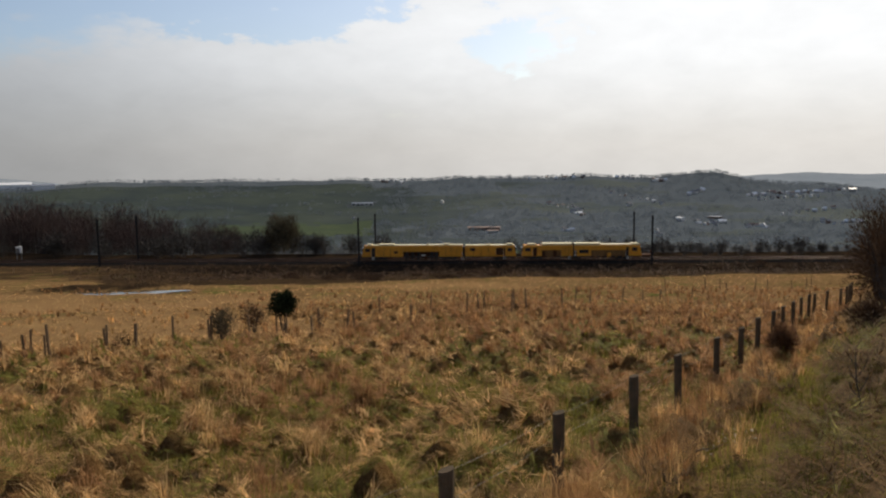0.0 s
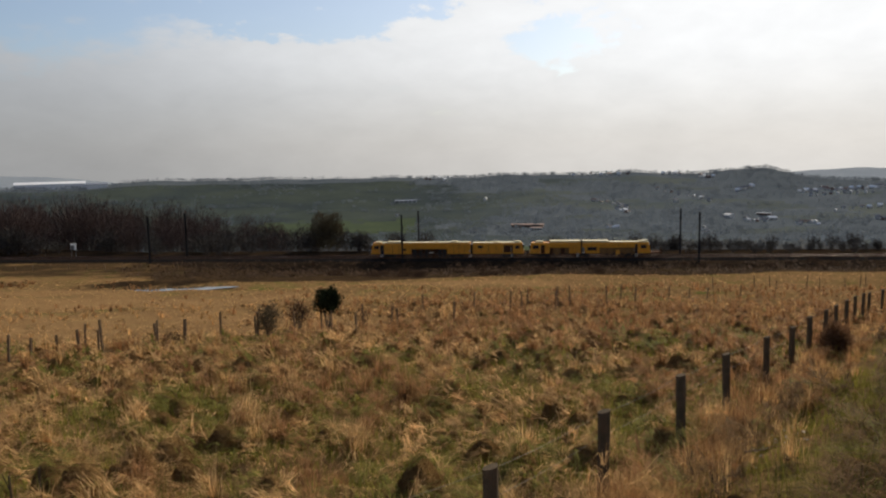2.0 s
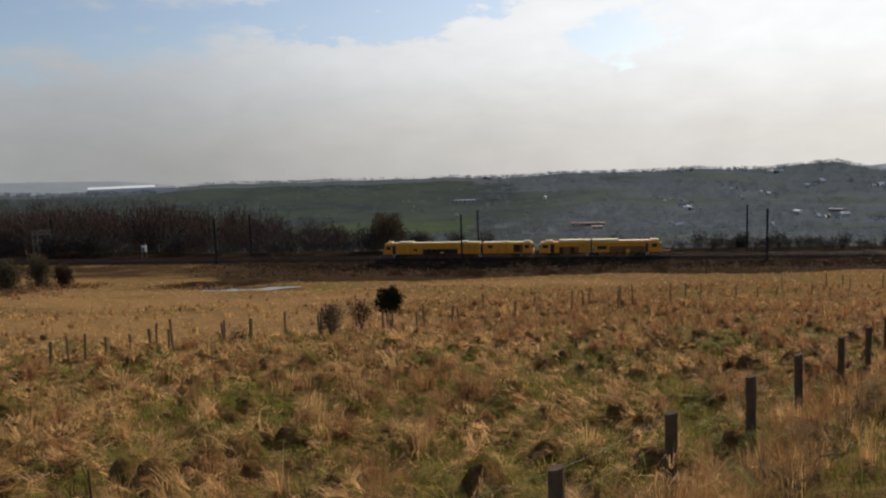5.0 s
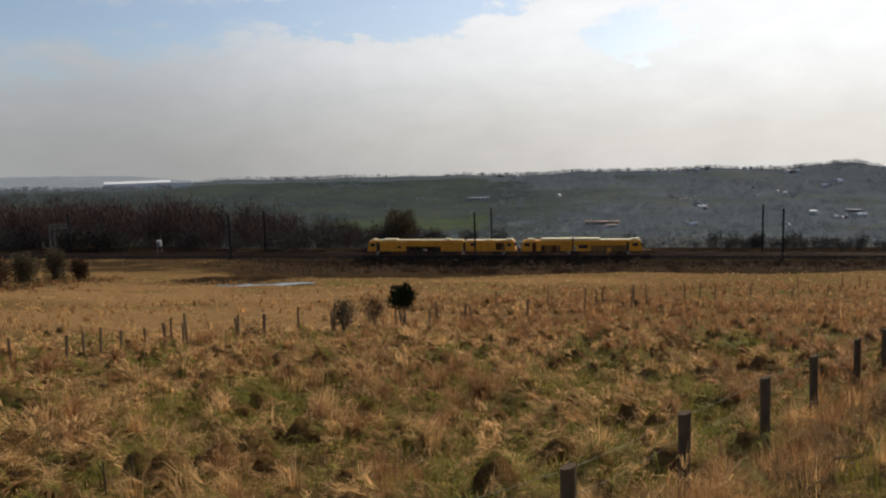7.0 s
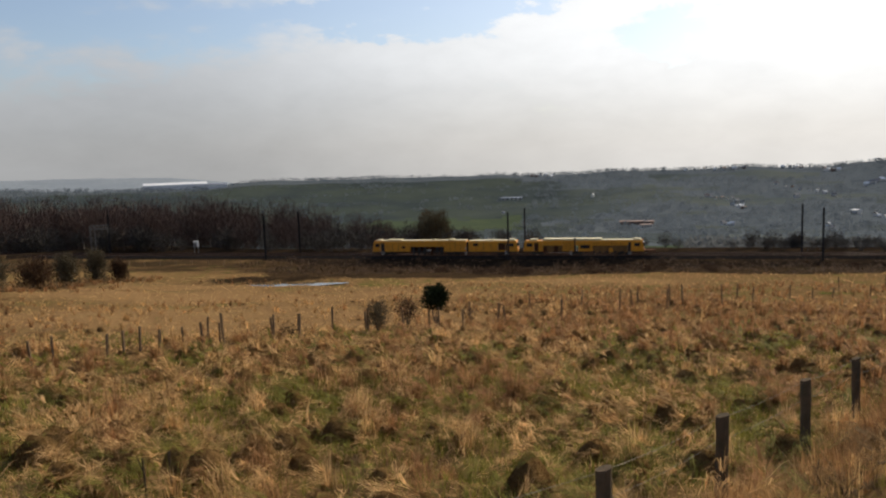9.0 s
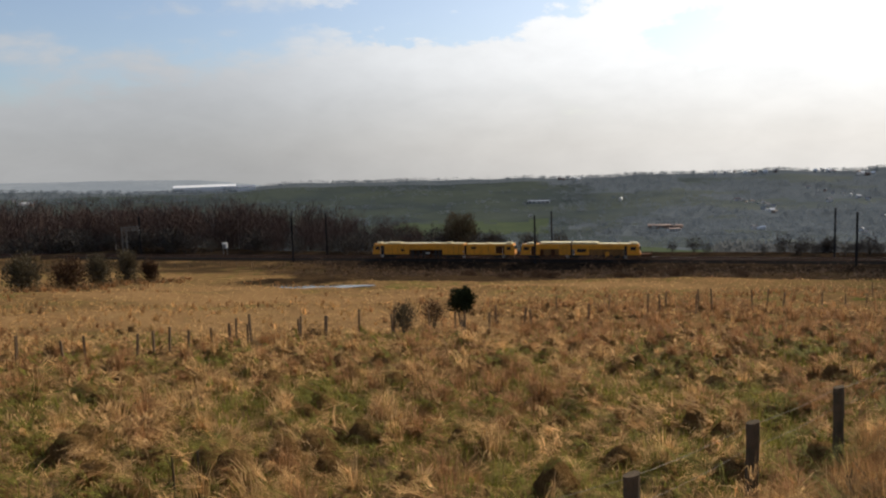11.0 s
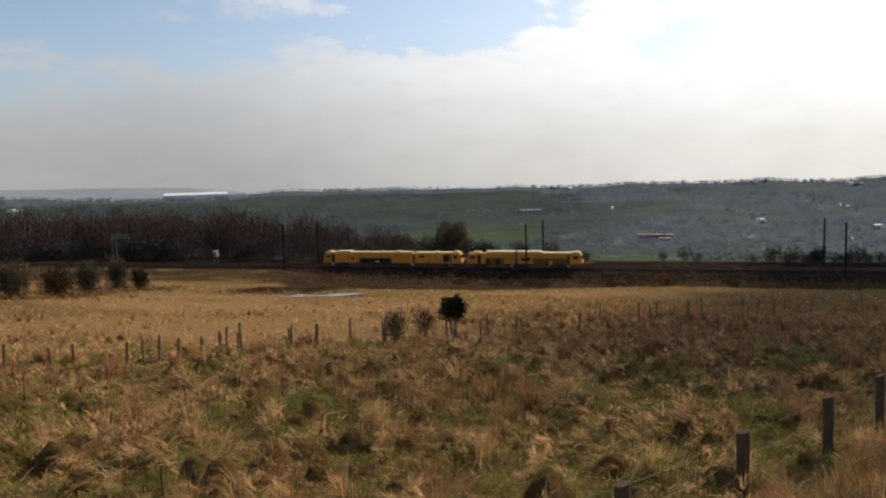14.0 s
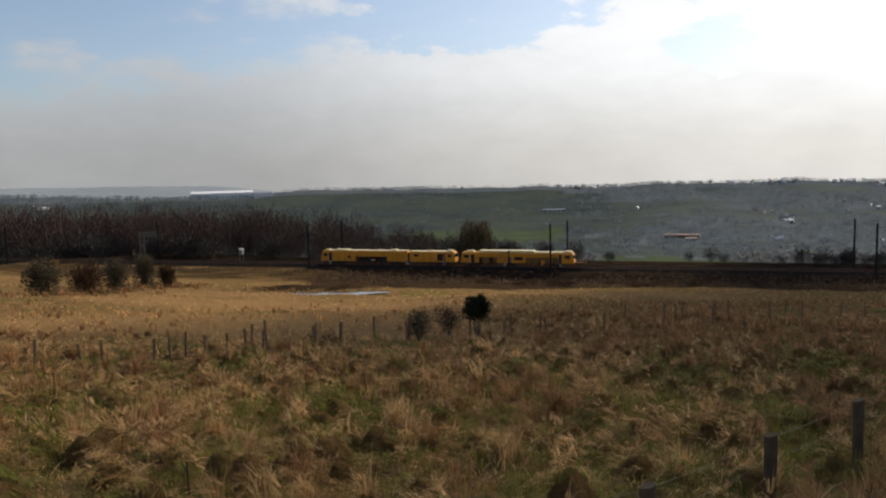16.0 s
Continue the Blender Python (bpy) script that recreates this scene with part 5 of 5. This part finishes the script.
# ---- lineside things ----
def build_lineside():
    root = new("lattice_gantry")
    w = 0.55
    for x in (-2.5, -1.4):
        bm = bmesh.new()
        for sy in (-w, w):
            rod(bm, (x, sy, -1.0), (x, sy, 8.6), 0.07, sides=5)
        for i in range(9):
            z = -0.6 + i
            rod(bm, (x, -w, z), (x, w, z + 1.0), 0.03, sides=4)
        part("lattice_leg", bm, DULLSTEEL, root)
    bm = bmesh.new()
    for i in range(9):
        z = -0.6 + i
        for sy in (-w, w):
            rod(bm, (-2.5, sy, z), (-1.4, sy, z + 1.0 if i % 2 else z), 0.025, sides=4)
    part("bracing", bm, DULLSTEEL, root)
    bm = bmesh.new()
    for sy in (-w, w):
        for z in (7.7, 8.7):
            rod(bm, (-2.6, sy, z), (2.0, sy, z), 0.07, sides=5)
        for i in range(8):
            x = -2.6 + i * 0.575
            rod(bm, (x, sy, 7.7 if i % 2 else 8.7), (x + 0.575, sy, 8.7 if i % 2 else 7.7), 0.035, sides=4)
            rod(bm, (x, sy, 7.7), (x, sy, 8.7), 0.025, sides=4)
    part("head_truss", bm, DULLSTEEL, root)
    part("walkway", boxes((-2.6, 2.0, -w, w, 7.6, 7.68), bevel=0.01), DULLSTEEL, root)
    part("hanger", boxes((1.72, 1.94, -0.12, 0.12, 6.6, 7.6), bevel=0.02), DULLSTEEL, root)
    p = at_track(TRACK * math.tan(radians(38.05)) - 2.0, TRACK - 5)
    root.matrix_basis = pose(p.x, p.y, -0.2, 0, 0, 24)
    tagged(root, "grey galvanised lattice gantry beside the railway", "gantry")
    root = new("signal_cabinet")
    part("body", boxes((-0.65, 0.65, -0.4, 0.4, 1.4, 2.9), bevel=0.04), CABINETWHITE, root)
    part("lid", boxes((-0.72, 0.72, -0.47, 0.47, 2.9, 3.0), bevel=0.03), CABINETWHITE, root)
    for x in (-0.5, 0.5):
        part("leg", boxes((x - 0.08, x + 0.08, -0.1, 0.1, -0.8, 1.4)), GALV, root)
    part("cabinet_door", boxes((-0.62, 0.18, -0.43, -0.39, 1.42, 2.62), bevel=0.01), GALV, root, "grey cabinet door")
    p = at_track((TRACK + 6.5) * math.tan(radians(32.3)), TRACK + 6.5)
    root.matrix_basis = pose(p.x, p.y, 0.0, 0, 0, 25)
    tagged(root, "white lineside signal cabinet on two legs", "cabinet")
    # post and wire boundary below the bank
    fence = tagged(new("boundary_fence"), "low timber boundary fence below the railway bank", "fence")
    for i in range(60):
        p = at_track(-105 + i * 4.4, TRACK - 12.5)
        z = float(ground_z(p.x, p.y))
        bm = bmesh.new()
        box(bm, p.x - 0.06, p.x + 0.06, p.y - 0.06, p.y + 0.06, z - 0.3, z + 1.15)
        part("post", bm, STAKEWOOD, fence)


build_lineside()


def tube(bm, spine, r0, r1, n=6):
    """One bent, tapering limb through the points of spine."""
    rings = []
    for i, p in enumerate(spine):
        way = (spine[min(i + 1, len(spine) - 1)] - spine[max(i - 1, 0)]).normalized()
        a = way.orthogonal().normalized()
        b = way.cross(a)
        rad = r0 + (r1 - r0) * i / (len(spine) - 1)
        rings.append([bm.verts.new(p + a * math.cos(6.283 * j / n) * rad + b * math.sin(6.283 * j / n) * rad) for j in range(n)])
    for u, v in zip(rings, rings[1:]):
        for j in range(n):
            bm.faces.new((u[j], u[(j + 1) % n], v[(j + 1) % n], v[j]))
    bm.faces.new(rings[0][::-1])
    bm.faces.new(rings[-1])


def build_sapling():
    root = new("bare_sapling")
    bm = bmesh.new()
    tube(bm, [Vector((0, 0, -0.2)), Vector((-0.03, 0.01, 0.3)), Vector((-0.10, 0.03, 0.62)), Vector((-0.13, 0.02, 0.95))], 0.012, 0.004)
    part("stem", bm, BARK, root)
    for i in range(7):
        z = 0.25 + i * 0.09
        bm = bmesh.new()
        side = 1 if i % 2 else -1
        tube(bm, [Vector((-0.02 - z * 0.1, 0, z)), Vector((-0.02 - z * 0.1 + side * 0.08, 0.03, z + 0.09)), Vector((-0.02 - z * 0.1 + side * 0.12, 0.04, z + 0.2))], 0.005, 0.002, 5)
        part("twig", bm, BARK, root)
    root.matrix_basis = pose(4.7, 8.3, float(ground_z(4.7, 8.3)))
    tagged(root, "thin bare sapling standing on the rough bank", "sapling", "bare saplings on the bank")
    for x, y, size, turn in ((10.4, 17.4, 1.9, 20), (15.2, 25.0, 2.2, 140)):
        copy_thing(root, pose(x, y, float(ground_z(x, y)), 0, -8, turn)).scale = (size, size, size)


build_sapling()


def build_bank_litter():
    rng = random.Random(4)
    bm = bmesh.new()
    for i in range(46):
        u, q = rng.gauss(8.2, 0.55), rng.gauss(1.25, 0.25)
        x, y = FENCE[0].x + FENCE[1].x * (u - 5.2) + q * FENCE[1].y, FENCE[0].y + FENCE[1].y * (u - 5.2) - q * FENCE[1].x
        z = float(ground_z(x, y)) + rng.uniform(0.06, 0.16)
        m = pose(x, y, z, rng.uniform(-40, 40), rng.uniform(-40, 40), rng.uniform(0, 360)) @ Matrix.Diagonal((rng.uniform(0.012, 0.042), rng.uniform(0.01, 0.028), 0.010, 1))
        bmesh.ops.create_cube(bm, size=1.0, matrix=m)
    tagged(finish("pale_leaf_litter", bm, PEBBLE), "scatter of pale scraps on the bank", "litter", "", "stuff")
    for k, (u, q, turn, ln) in enumerate(((1.6, 1.6, 12, 0.75), (5.5, 3.6, 40, 1.4), (1.4, 0.9, 70, 0.5))):
        x, y = FENCE[0].x + FENCE[1].x * u + q * FENCE[1].y, FENCE[0].y + FENCE[1].y * u - q * FENCE[1].x
        bm = bmesh.new()
        spine = [Vector((-ln / 2 + ln * i / 6, rng.uniform(-0.03, 0.03), rng.uniform(-0.01, 0.04))) for i in range(7)]
        tube(bm, spine, 0.011, 0.004)
        ob = finish("fallen_branch", bm, STAKEWOOD)
        ob.matrix_basis = pose(x, y, float(ground_z(x, y)) + 0.24, 0, -8, turn)
        tagged(ob, "pale dead branch lying on the rough bank", "branch", "fallen branches")


build_bank_litter()


# ---- the far side of the valley ----
def far_spot(az, el):
    """The place on the far hill seen at that many degrees left and up."""
    r = np.arange(330.0, 2260.0, 4.0)
    a = radians(az)
    x, y = -r * math.sin(a), r * math.cos(a)
    e = np.degrees(np.arctan2(ground_z(x, y) - EYE, r))
    over = np.nonzero(e >= el)[0]
    i = over[0] if len(over) else len(r) - 8
    return float(x[i]), float(y[i]), float(ground_z(x[i], y[i]))


def house(wall, roof, label, long=9.0, deep=7.0, high=5.0, group="houses on the far hillside"):
    root = new("house")
    part("wall", boxes((-long / 2, long / 2, -deep / 2, deep / 2, -2.0, high)), wall, root)
    bm = bmesh.new()
    l, d, h = long / 2 + 0.4, deep / 2 + 0.4, deep * 0.42
    for t in (0.0, 0.25):
        v = [bm.verts.new(c) for c in ((-l, -d, high - 0.1 + t), (l, -d, high - 0.1 + t), (l, 0, high + h + t), (-l, 0, high + h + t), (-l, d, high - 0.1 + t), (l, d, high - 0.1 + t))]
        bm.faces.new((v[0], v[1], v[2], v[3]))
        bm.faces.new((v[3], v[2], v[5], v[4]))
        bm.faces.new((v[0], v[3], v[4]))
        bm.faces.new((v[1], v[5], v[2]))
    part("roof", bm, roof, root)
    part("chimney", boxes((l - 1.6, l - 0.8, -0.4, 0.4, high, high + h + 1.1)), BRICKWALL, root)
    for x in (-long * 0.28, long * 0.28):
        for z in (0.9, 3.2):
            w = part("window", boxes((x - 0.7, x + 0.7, -deep / 2 - 0.06, -deep / 2 + 0.1, z, z + 1.2)), DARKGLASS, root)
            part("sill", boxes((x - 0.8, x + 0.8, -deep / 2 - 0.12, -deep / 2 + 0.05, z - 0.12, z)), WHITEWALL, w)
    part("door", boxes((-0.5, 0.5, -deep / 2 - 0.06, -deep / 2 + 0.1, 0, 2.1)), DARKGLASS, root)
    return tagged(root, label, "house", group)


HOMES = []


def build_houses():
    rng = random.Random(12)
    kinds = [house(WHITEWALL, SLATE, "pale rendered house with a slate roof on the hillside"), house(BRICKWALL, SLATE, "brown brick house with a glinting slate roof", 8.0), house(WHITEWALL, REDTILE, "pale house with a brown tiled roof", 11.0), house(WHITEWALL, PALEROOF, "white house with sun glint put into its pale roof", 10.0, 8.0)]
    # streets: first azimuth and elevation, last azimuth and elevation, houses, size
    streets = [(-21.4, -2.80, -27.4, -2.35, 19, 1.2), (-22.0, -3.0, -26.0, -2.75, 7, 1.0), (-17.5, -2.71, -18.7, -2.31, 6, 1.2), (-15.1, -1.75, -16.1, -1.7, 3, 1.5), (-18.0, -4.74, -20.2, -4.70, 6, 0.9), (-21.3, -4.92, -22.9, -4.85, 5, 0.9), (-26.0, -4.53, -28.6, -4.45, 5, 0.9), (-9.4, -4.0, -10.4, -4.25, 4, 1.0), (-7.6, -3.3, -10.3, -3.8, 6, 1.0), (-15.4, -5.45, -15.8, -5.5, 2, 0.8), (4.6, -1.62, 2.6, -1.62, 4, 1.4), (-6.0, -1.5, -10.5, -1.45, 5, 1.3), (-12.0, -2.6, -16.0, -3.4, 6, 1.0), (-8.6, -5.3, -9.6, -5.4, 3, 0.8), (-23.5, -4.0, -27.0, -3.6, 5, 0.9), (-13.5, -3.6, -13.7, -3.6, 1, 1.3), (6.7, -4.34, 6.6, -4.34, 1, 1.1), (0.0, -3.28, 0.1, -3.28, 1, 1.0), (-12.5, -1.5, -14.0, -1.6, 3, 1.2), (42.1, -1.9, 41.0, -2.0, 4, 1.2)]
    used = set()
    for a0, e0, a1, e1, n, s in streets:
        n = round(n * 1.4)
        for i in range(n):
            u = (i + 0.5) / n
            x, y, z = far_spot(a0 + (a1 - a0) * u + rng.uniform(-0.06, 0.06), e0 + (e1 - e0) * u + rng.uniform(-0.10, 0.10))
            k = rng.choice((0, 0, 0, 1, 2, 3, 3))
            HOMES.append((x, y))
            turn = -math.degrees(math.atan2(x, y)) * 1.0 + rng.choice((-25, 10, 30, 80))
            size = s * rng.uniform(0.5, 0.88)
            m = pose(x, y, z, 0, 0, turn)
            if k in used:
                copy_thing(kinds[k], m).scale = (size, size, size)
            else:
                used.add(k)
                kinds[k].matrix_basis = m
                kinds[k].scale = (size, size, size)


def long_shed(name, az, el, long, deep, high, wall, roof, label, turn=0.0, bays=6):
    x, y, z = far_spot(az, el)
    HOMES.append((x, y))
    root = new(name)
    part("wall", boxes((-long / 2, long / 2, -deep / 2, deep / 2, -5, high)), wall, root)
    bm = bmesh.new()
    prof = [(-deep / 2 - 0.5, high), (0, high + deep * 0.09), (deep / 2 + 0.5, high), (deep / 2 + 0.5, high - 0.6), (-deep / 2 - 0.5, high - 0.6)]
    a, b = [[bm.verts.new((s * (long / 2 + 0.5), u, v)) for u, v in prof] for s in (-1, 1)]
    for i in range(5):
        bm.faces.new((a[i], a[(i + 1) % 5], b[(i + 1) % 5], b[i]))
    bm.faces.new(a[::-1])
    bm.faces.new(b)
    bmesh.ops.recalc_face_normals(bm, faces=bm.faces)
    part("roof", bm, roof, root)
    for i in range(bays):
        u = -long / 2 + long * (i + 0.5) / bays
        part("bay_door", boxes((u - long / bays * 0.25, u + long / bays * 0.25, -deep / 2 - 0.15, -deep / 2 + 0.1, 0, high * 0.6)), DARKGLASS if wall is not PALEROOF else CABINETWHITE, root)
    root.matrix_basis = pose(x, y, z, 0, 0, az + turn)
    return tagged(root, label, "building")


def plant(name, rng, shapes, x, y, mat, label, soft):
    """Many crowns joined into one mesh."""
    size = rng.uniform(0.5, 1.15, len(x))
    z = ground_z(x, y) - 0.6
    vs, fs, at = [], [], 0
    for k in range(len(shapes)):
        ids = np.arange(k, len(x), len(shapes))
        v, f = shapes[k]
        ang = rng.uniform(0, 6.283, len(ids))
        c, s = np.cos(ang)[:, None], np.sin(ang)[:, None]
        wide = size[ids][:, None] * rng.uniform(0.8, 1.5, len(ids))[:, None]
        vx, vy = (v[None, :, 0] * c - v[None, :, 1] * s) * wide, (v[None, :, 0] * s + v[None, :, 1] * c) * wide
        vv = np.stack([vx + x[ids][:, None], vy + y[ids][:, None], v[None, :, 2] * size[ids][:, None] + z[ids][:, None]], -1).reshape(-1, 3)
        ff = (f[None] + (np.arange(len(ids)) * len(v))[:, None, None]).reshape(-1, 3) + at
        vs.append(vv), fs.append(ff)
        at += len(vv)
    array_mesh(name, np.concatenate(vs), np.concatenate(fs), mat, "stuff", label, "woods", soft)


def build_far():
    build_houses()
    long_shed("warehouse", 30.1, -1.62, 165, 60, 14, PALEROOF, PALEROOF, "huge white warehouse on the far ridge", 0, 9)
    long_shed("warehouse", 27.3, -1.60, 50, 40, 9, PALEROOF, SLATE, "lower grey warehouse beside a white one", 0, 5)
    long_shed("school_building", -3.0, -5.25, 48, 14, 5, BRICKWALL, REDTILE, "long low brown-roofed building in the valley", -4, 10)
    long_shed("school_building", -3.6, -5.45, 16, 9, 4, WHITEWALL, REDTILE, "small pale building in the valley", 20, 4)
    long_shed("terrace", -19.4, -4.35, 24, 8, 4, BRICKWALL, SLATE, "long brick terrace with a grey roof on the hillside", -18, 8)
    long_shed("farm_shed", 6.0, -3.25, 46, 14, 4, WHITEWALL, SLATE, "long low pale farm shed", 0, 5)
    long_shed("white_hall", -17.1, -4.55, 11, 11, 6, WHITEWALL, PALEROOF, "white hall with sun glint put into its pale roof", -35, 3)
    long_shed("white_hall", -27.9, -2.40, 15, 12, 7, WHITEWALL, PALEROOF, "large white hall on the skyline", -10, 3)
    # woods: many small bare crowns joined in one mesh
    rng = np.random.RandomState(3)
    n = 30000
    az = rng.uniform(-34, 50, n)
    r = 320 + (2260 - 320) * rng.uniform(0, 1, n) ** 0.8
    x, y = -r * np.sin(np.radians(az)), r * np.cos(np.radians(az))
    thick = wave(x, y, 12, 420) + 0.35 * wave(x, y, 13, 120)
    thick = thick + 0.85 * (az < 6) + 1.1 * (az > 28) + 0.9 * smooth(-r, -760, -520) + 0.5 * smooth(r, 2050, 2180)
    thick = thick - 1.45 * open_hill(x, y)
    hedge = (np.abs(np.sin(r / 68.0 + az * 0.05)) < 0.10) | (np.abs(np.sin(az * 1.1 + r / 900.0)) < 0.035)
    keep = (thick > rng.uniform(0.0, 0.9, n)) | (hedge & (rng.uniform(0, 1, n) < 0.8))
    keep &= ~in_meadow(x, y, ground_z(x, y) - 3)
    x, y, r = x[keep], y[keep], r[keep]
    # the skyline row
    a2 = np.radians(rng.uniform(-33, 34, 950))
    r2 = rng.uniform(2150, 2215, 950)
    x, y, r = np.append(x, -r2 * np.sin(a2)), np.append(y, r2 * np.cos(a2)), np.append(r, r2)
    # gardens and the ground before each house stay open
    free = np.ones(len(x), bool)
    for hx, hy in HOMES:
        rr = math.hypot(hx, hy)
        across = np.abs(x * hy - y * hx) / rr
        before = rr - (x * hx + y * hy) / rr
        free &= ~((across < 11) & (before > -9) & (before < 75))
    x, y, r = x[free], y[free], r[free]
    near = r < 620
    pick = rng.permutation(len(x))
    pick = pick[np.argsort(open_hill(x, y)[pick] < 0.5, kind="stable")]
    x, y, near = x[pick], y[pick], near[pick]
    shapes = [slivers(rng, 36, (3.6, 0.0, 8.0), 2.4, 0.45, 0.5, 0.25) for _ in range(6)]
    plant("valley_trees", rng, shapes, x[near][:2400], y[near][:2400], VALLEYTREES, "bare trees on the valley floor with haze in their grey", False)
    # left-hand woods get the colour with less haze in it
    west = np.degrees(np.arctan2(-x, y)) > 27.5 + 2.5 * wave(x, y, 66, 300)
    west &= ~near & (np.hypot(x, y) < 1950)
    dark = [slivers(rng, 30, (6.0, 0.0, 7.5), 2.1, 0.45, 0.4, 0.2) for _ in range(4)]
    plant("valley_woods", rng, dark, x[west][:1700], y[west][:1700], WESTWOODS, "bare woods left in the valley with less haze in their colour", False)
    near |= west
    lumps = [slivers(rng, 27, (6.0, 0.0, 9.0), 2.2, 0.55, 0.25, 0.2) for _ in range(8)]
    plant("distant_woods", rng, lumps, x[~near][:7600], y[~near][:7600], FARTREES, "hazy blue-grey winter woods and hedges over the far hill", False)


build_far()


# ---- a cloud that drifts across the sun ----
def build_cloud():
    """Many small puffs, thinning out towards the leading edge. Its own x points back from that edge, y along it."""
    rng = np.random.RandomState(17)
    bm = bmesh.new()
    bmesh.ops.create_icosphere(bm, subdivisions=2, radius=1.0)
    bm.verts.ensure_lookup_table()
    ball = np.array([v.co[:] for v in bm.verts])
    tris = np.array([[v.index for v in f.verts] for f in bm.faces])
    bm.free()
    vs, fs = [], []
    for i in range(800):
        back, along = rng.uniform(-16, 150), rng.uniform(-120, 190)
        if rng.uniform() > 0.15 + smooth(back, -16, 26):
            continue
        r = rng.uniform(4.5, 9.5)
        lumpy = 1 + 0.16 * np.sin(ball[:, :1] * 4 + i) * np.sin(ball[:, 1:2] * 5 + 2 * i)
        vs.append(ball * lumpy * np.array([[r * 1.2, r * 1.2, r * 0.7]]) + np.array([[back, along, rng.uniform(-14, 14)]]))
        fs.append(tris + (len(vs) - 1) * len(ball))
    return array_mesh("cloud", np.concatenate(vs), np.concatenate(fs), CLOUD, "", "broken white cloud drifting high over the field", "cloud", True)


CLOUD_THING = build_cloud()


# ---- movement ----
def motions():
    # the cloud's shadow creeps over the grass from the fence side
    back = Vector((0.97, -0.243, 0.0))
    turn = math.degrees(math.atan2(back.y, back.x))
    rows = []
    for t in (0.0, 8.0, 16.0):
        p = Vector((0.8, 38.4, 16.0)) + back * 7.5 * (16.0 - t) + sun_dir * 1150
        rows.append((t, pose(p.x, p.y, p.z, 0, 0, turn)))
    walk(CLOUD_THING, rows)
    # metres along the track of the leading cab, growing to the left
    lead = [(0.0, 29.3), (1.0, 33.5), (2.0, 37.5), (3.0, 41.4), (4.0, 45.3), (6.5, 54.5), (8.0, 59.9), (9.0, 63.5), (11.5, 72.2), (13.0, 77.6), (14.5, 83.1), (16.0, 88.7)]
    for thing, back in ((TAMPER, 0.0), (STABILISER, 37.0)):
        rows = []
        for t, s in lead:
            p = at_track(s - back, TRACK)
            rows.append((t, pose(p.x, p.y, 0, 0, 0, -TURN)))
        walk(thing, rows)
    ts, ss = [t for t, _ in lead], [s for _, s in lead]
    for w in WHEELS:
        x, y, z = w.location
        rows = []
        for i in range(161):
            t = i * 0.1
            turned = -(np.interp(t, ts, ss) - ss[0]) / 0.42
            rows.append((t, pose(x, y, z, 0, math.degrees(turned), 0)))
        walk(w, rows)


motions()
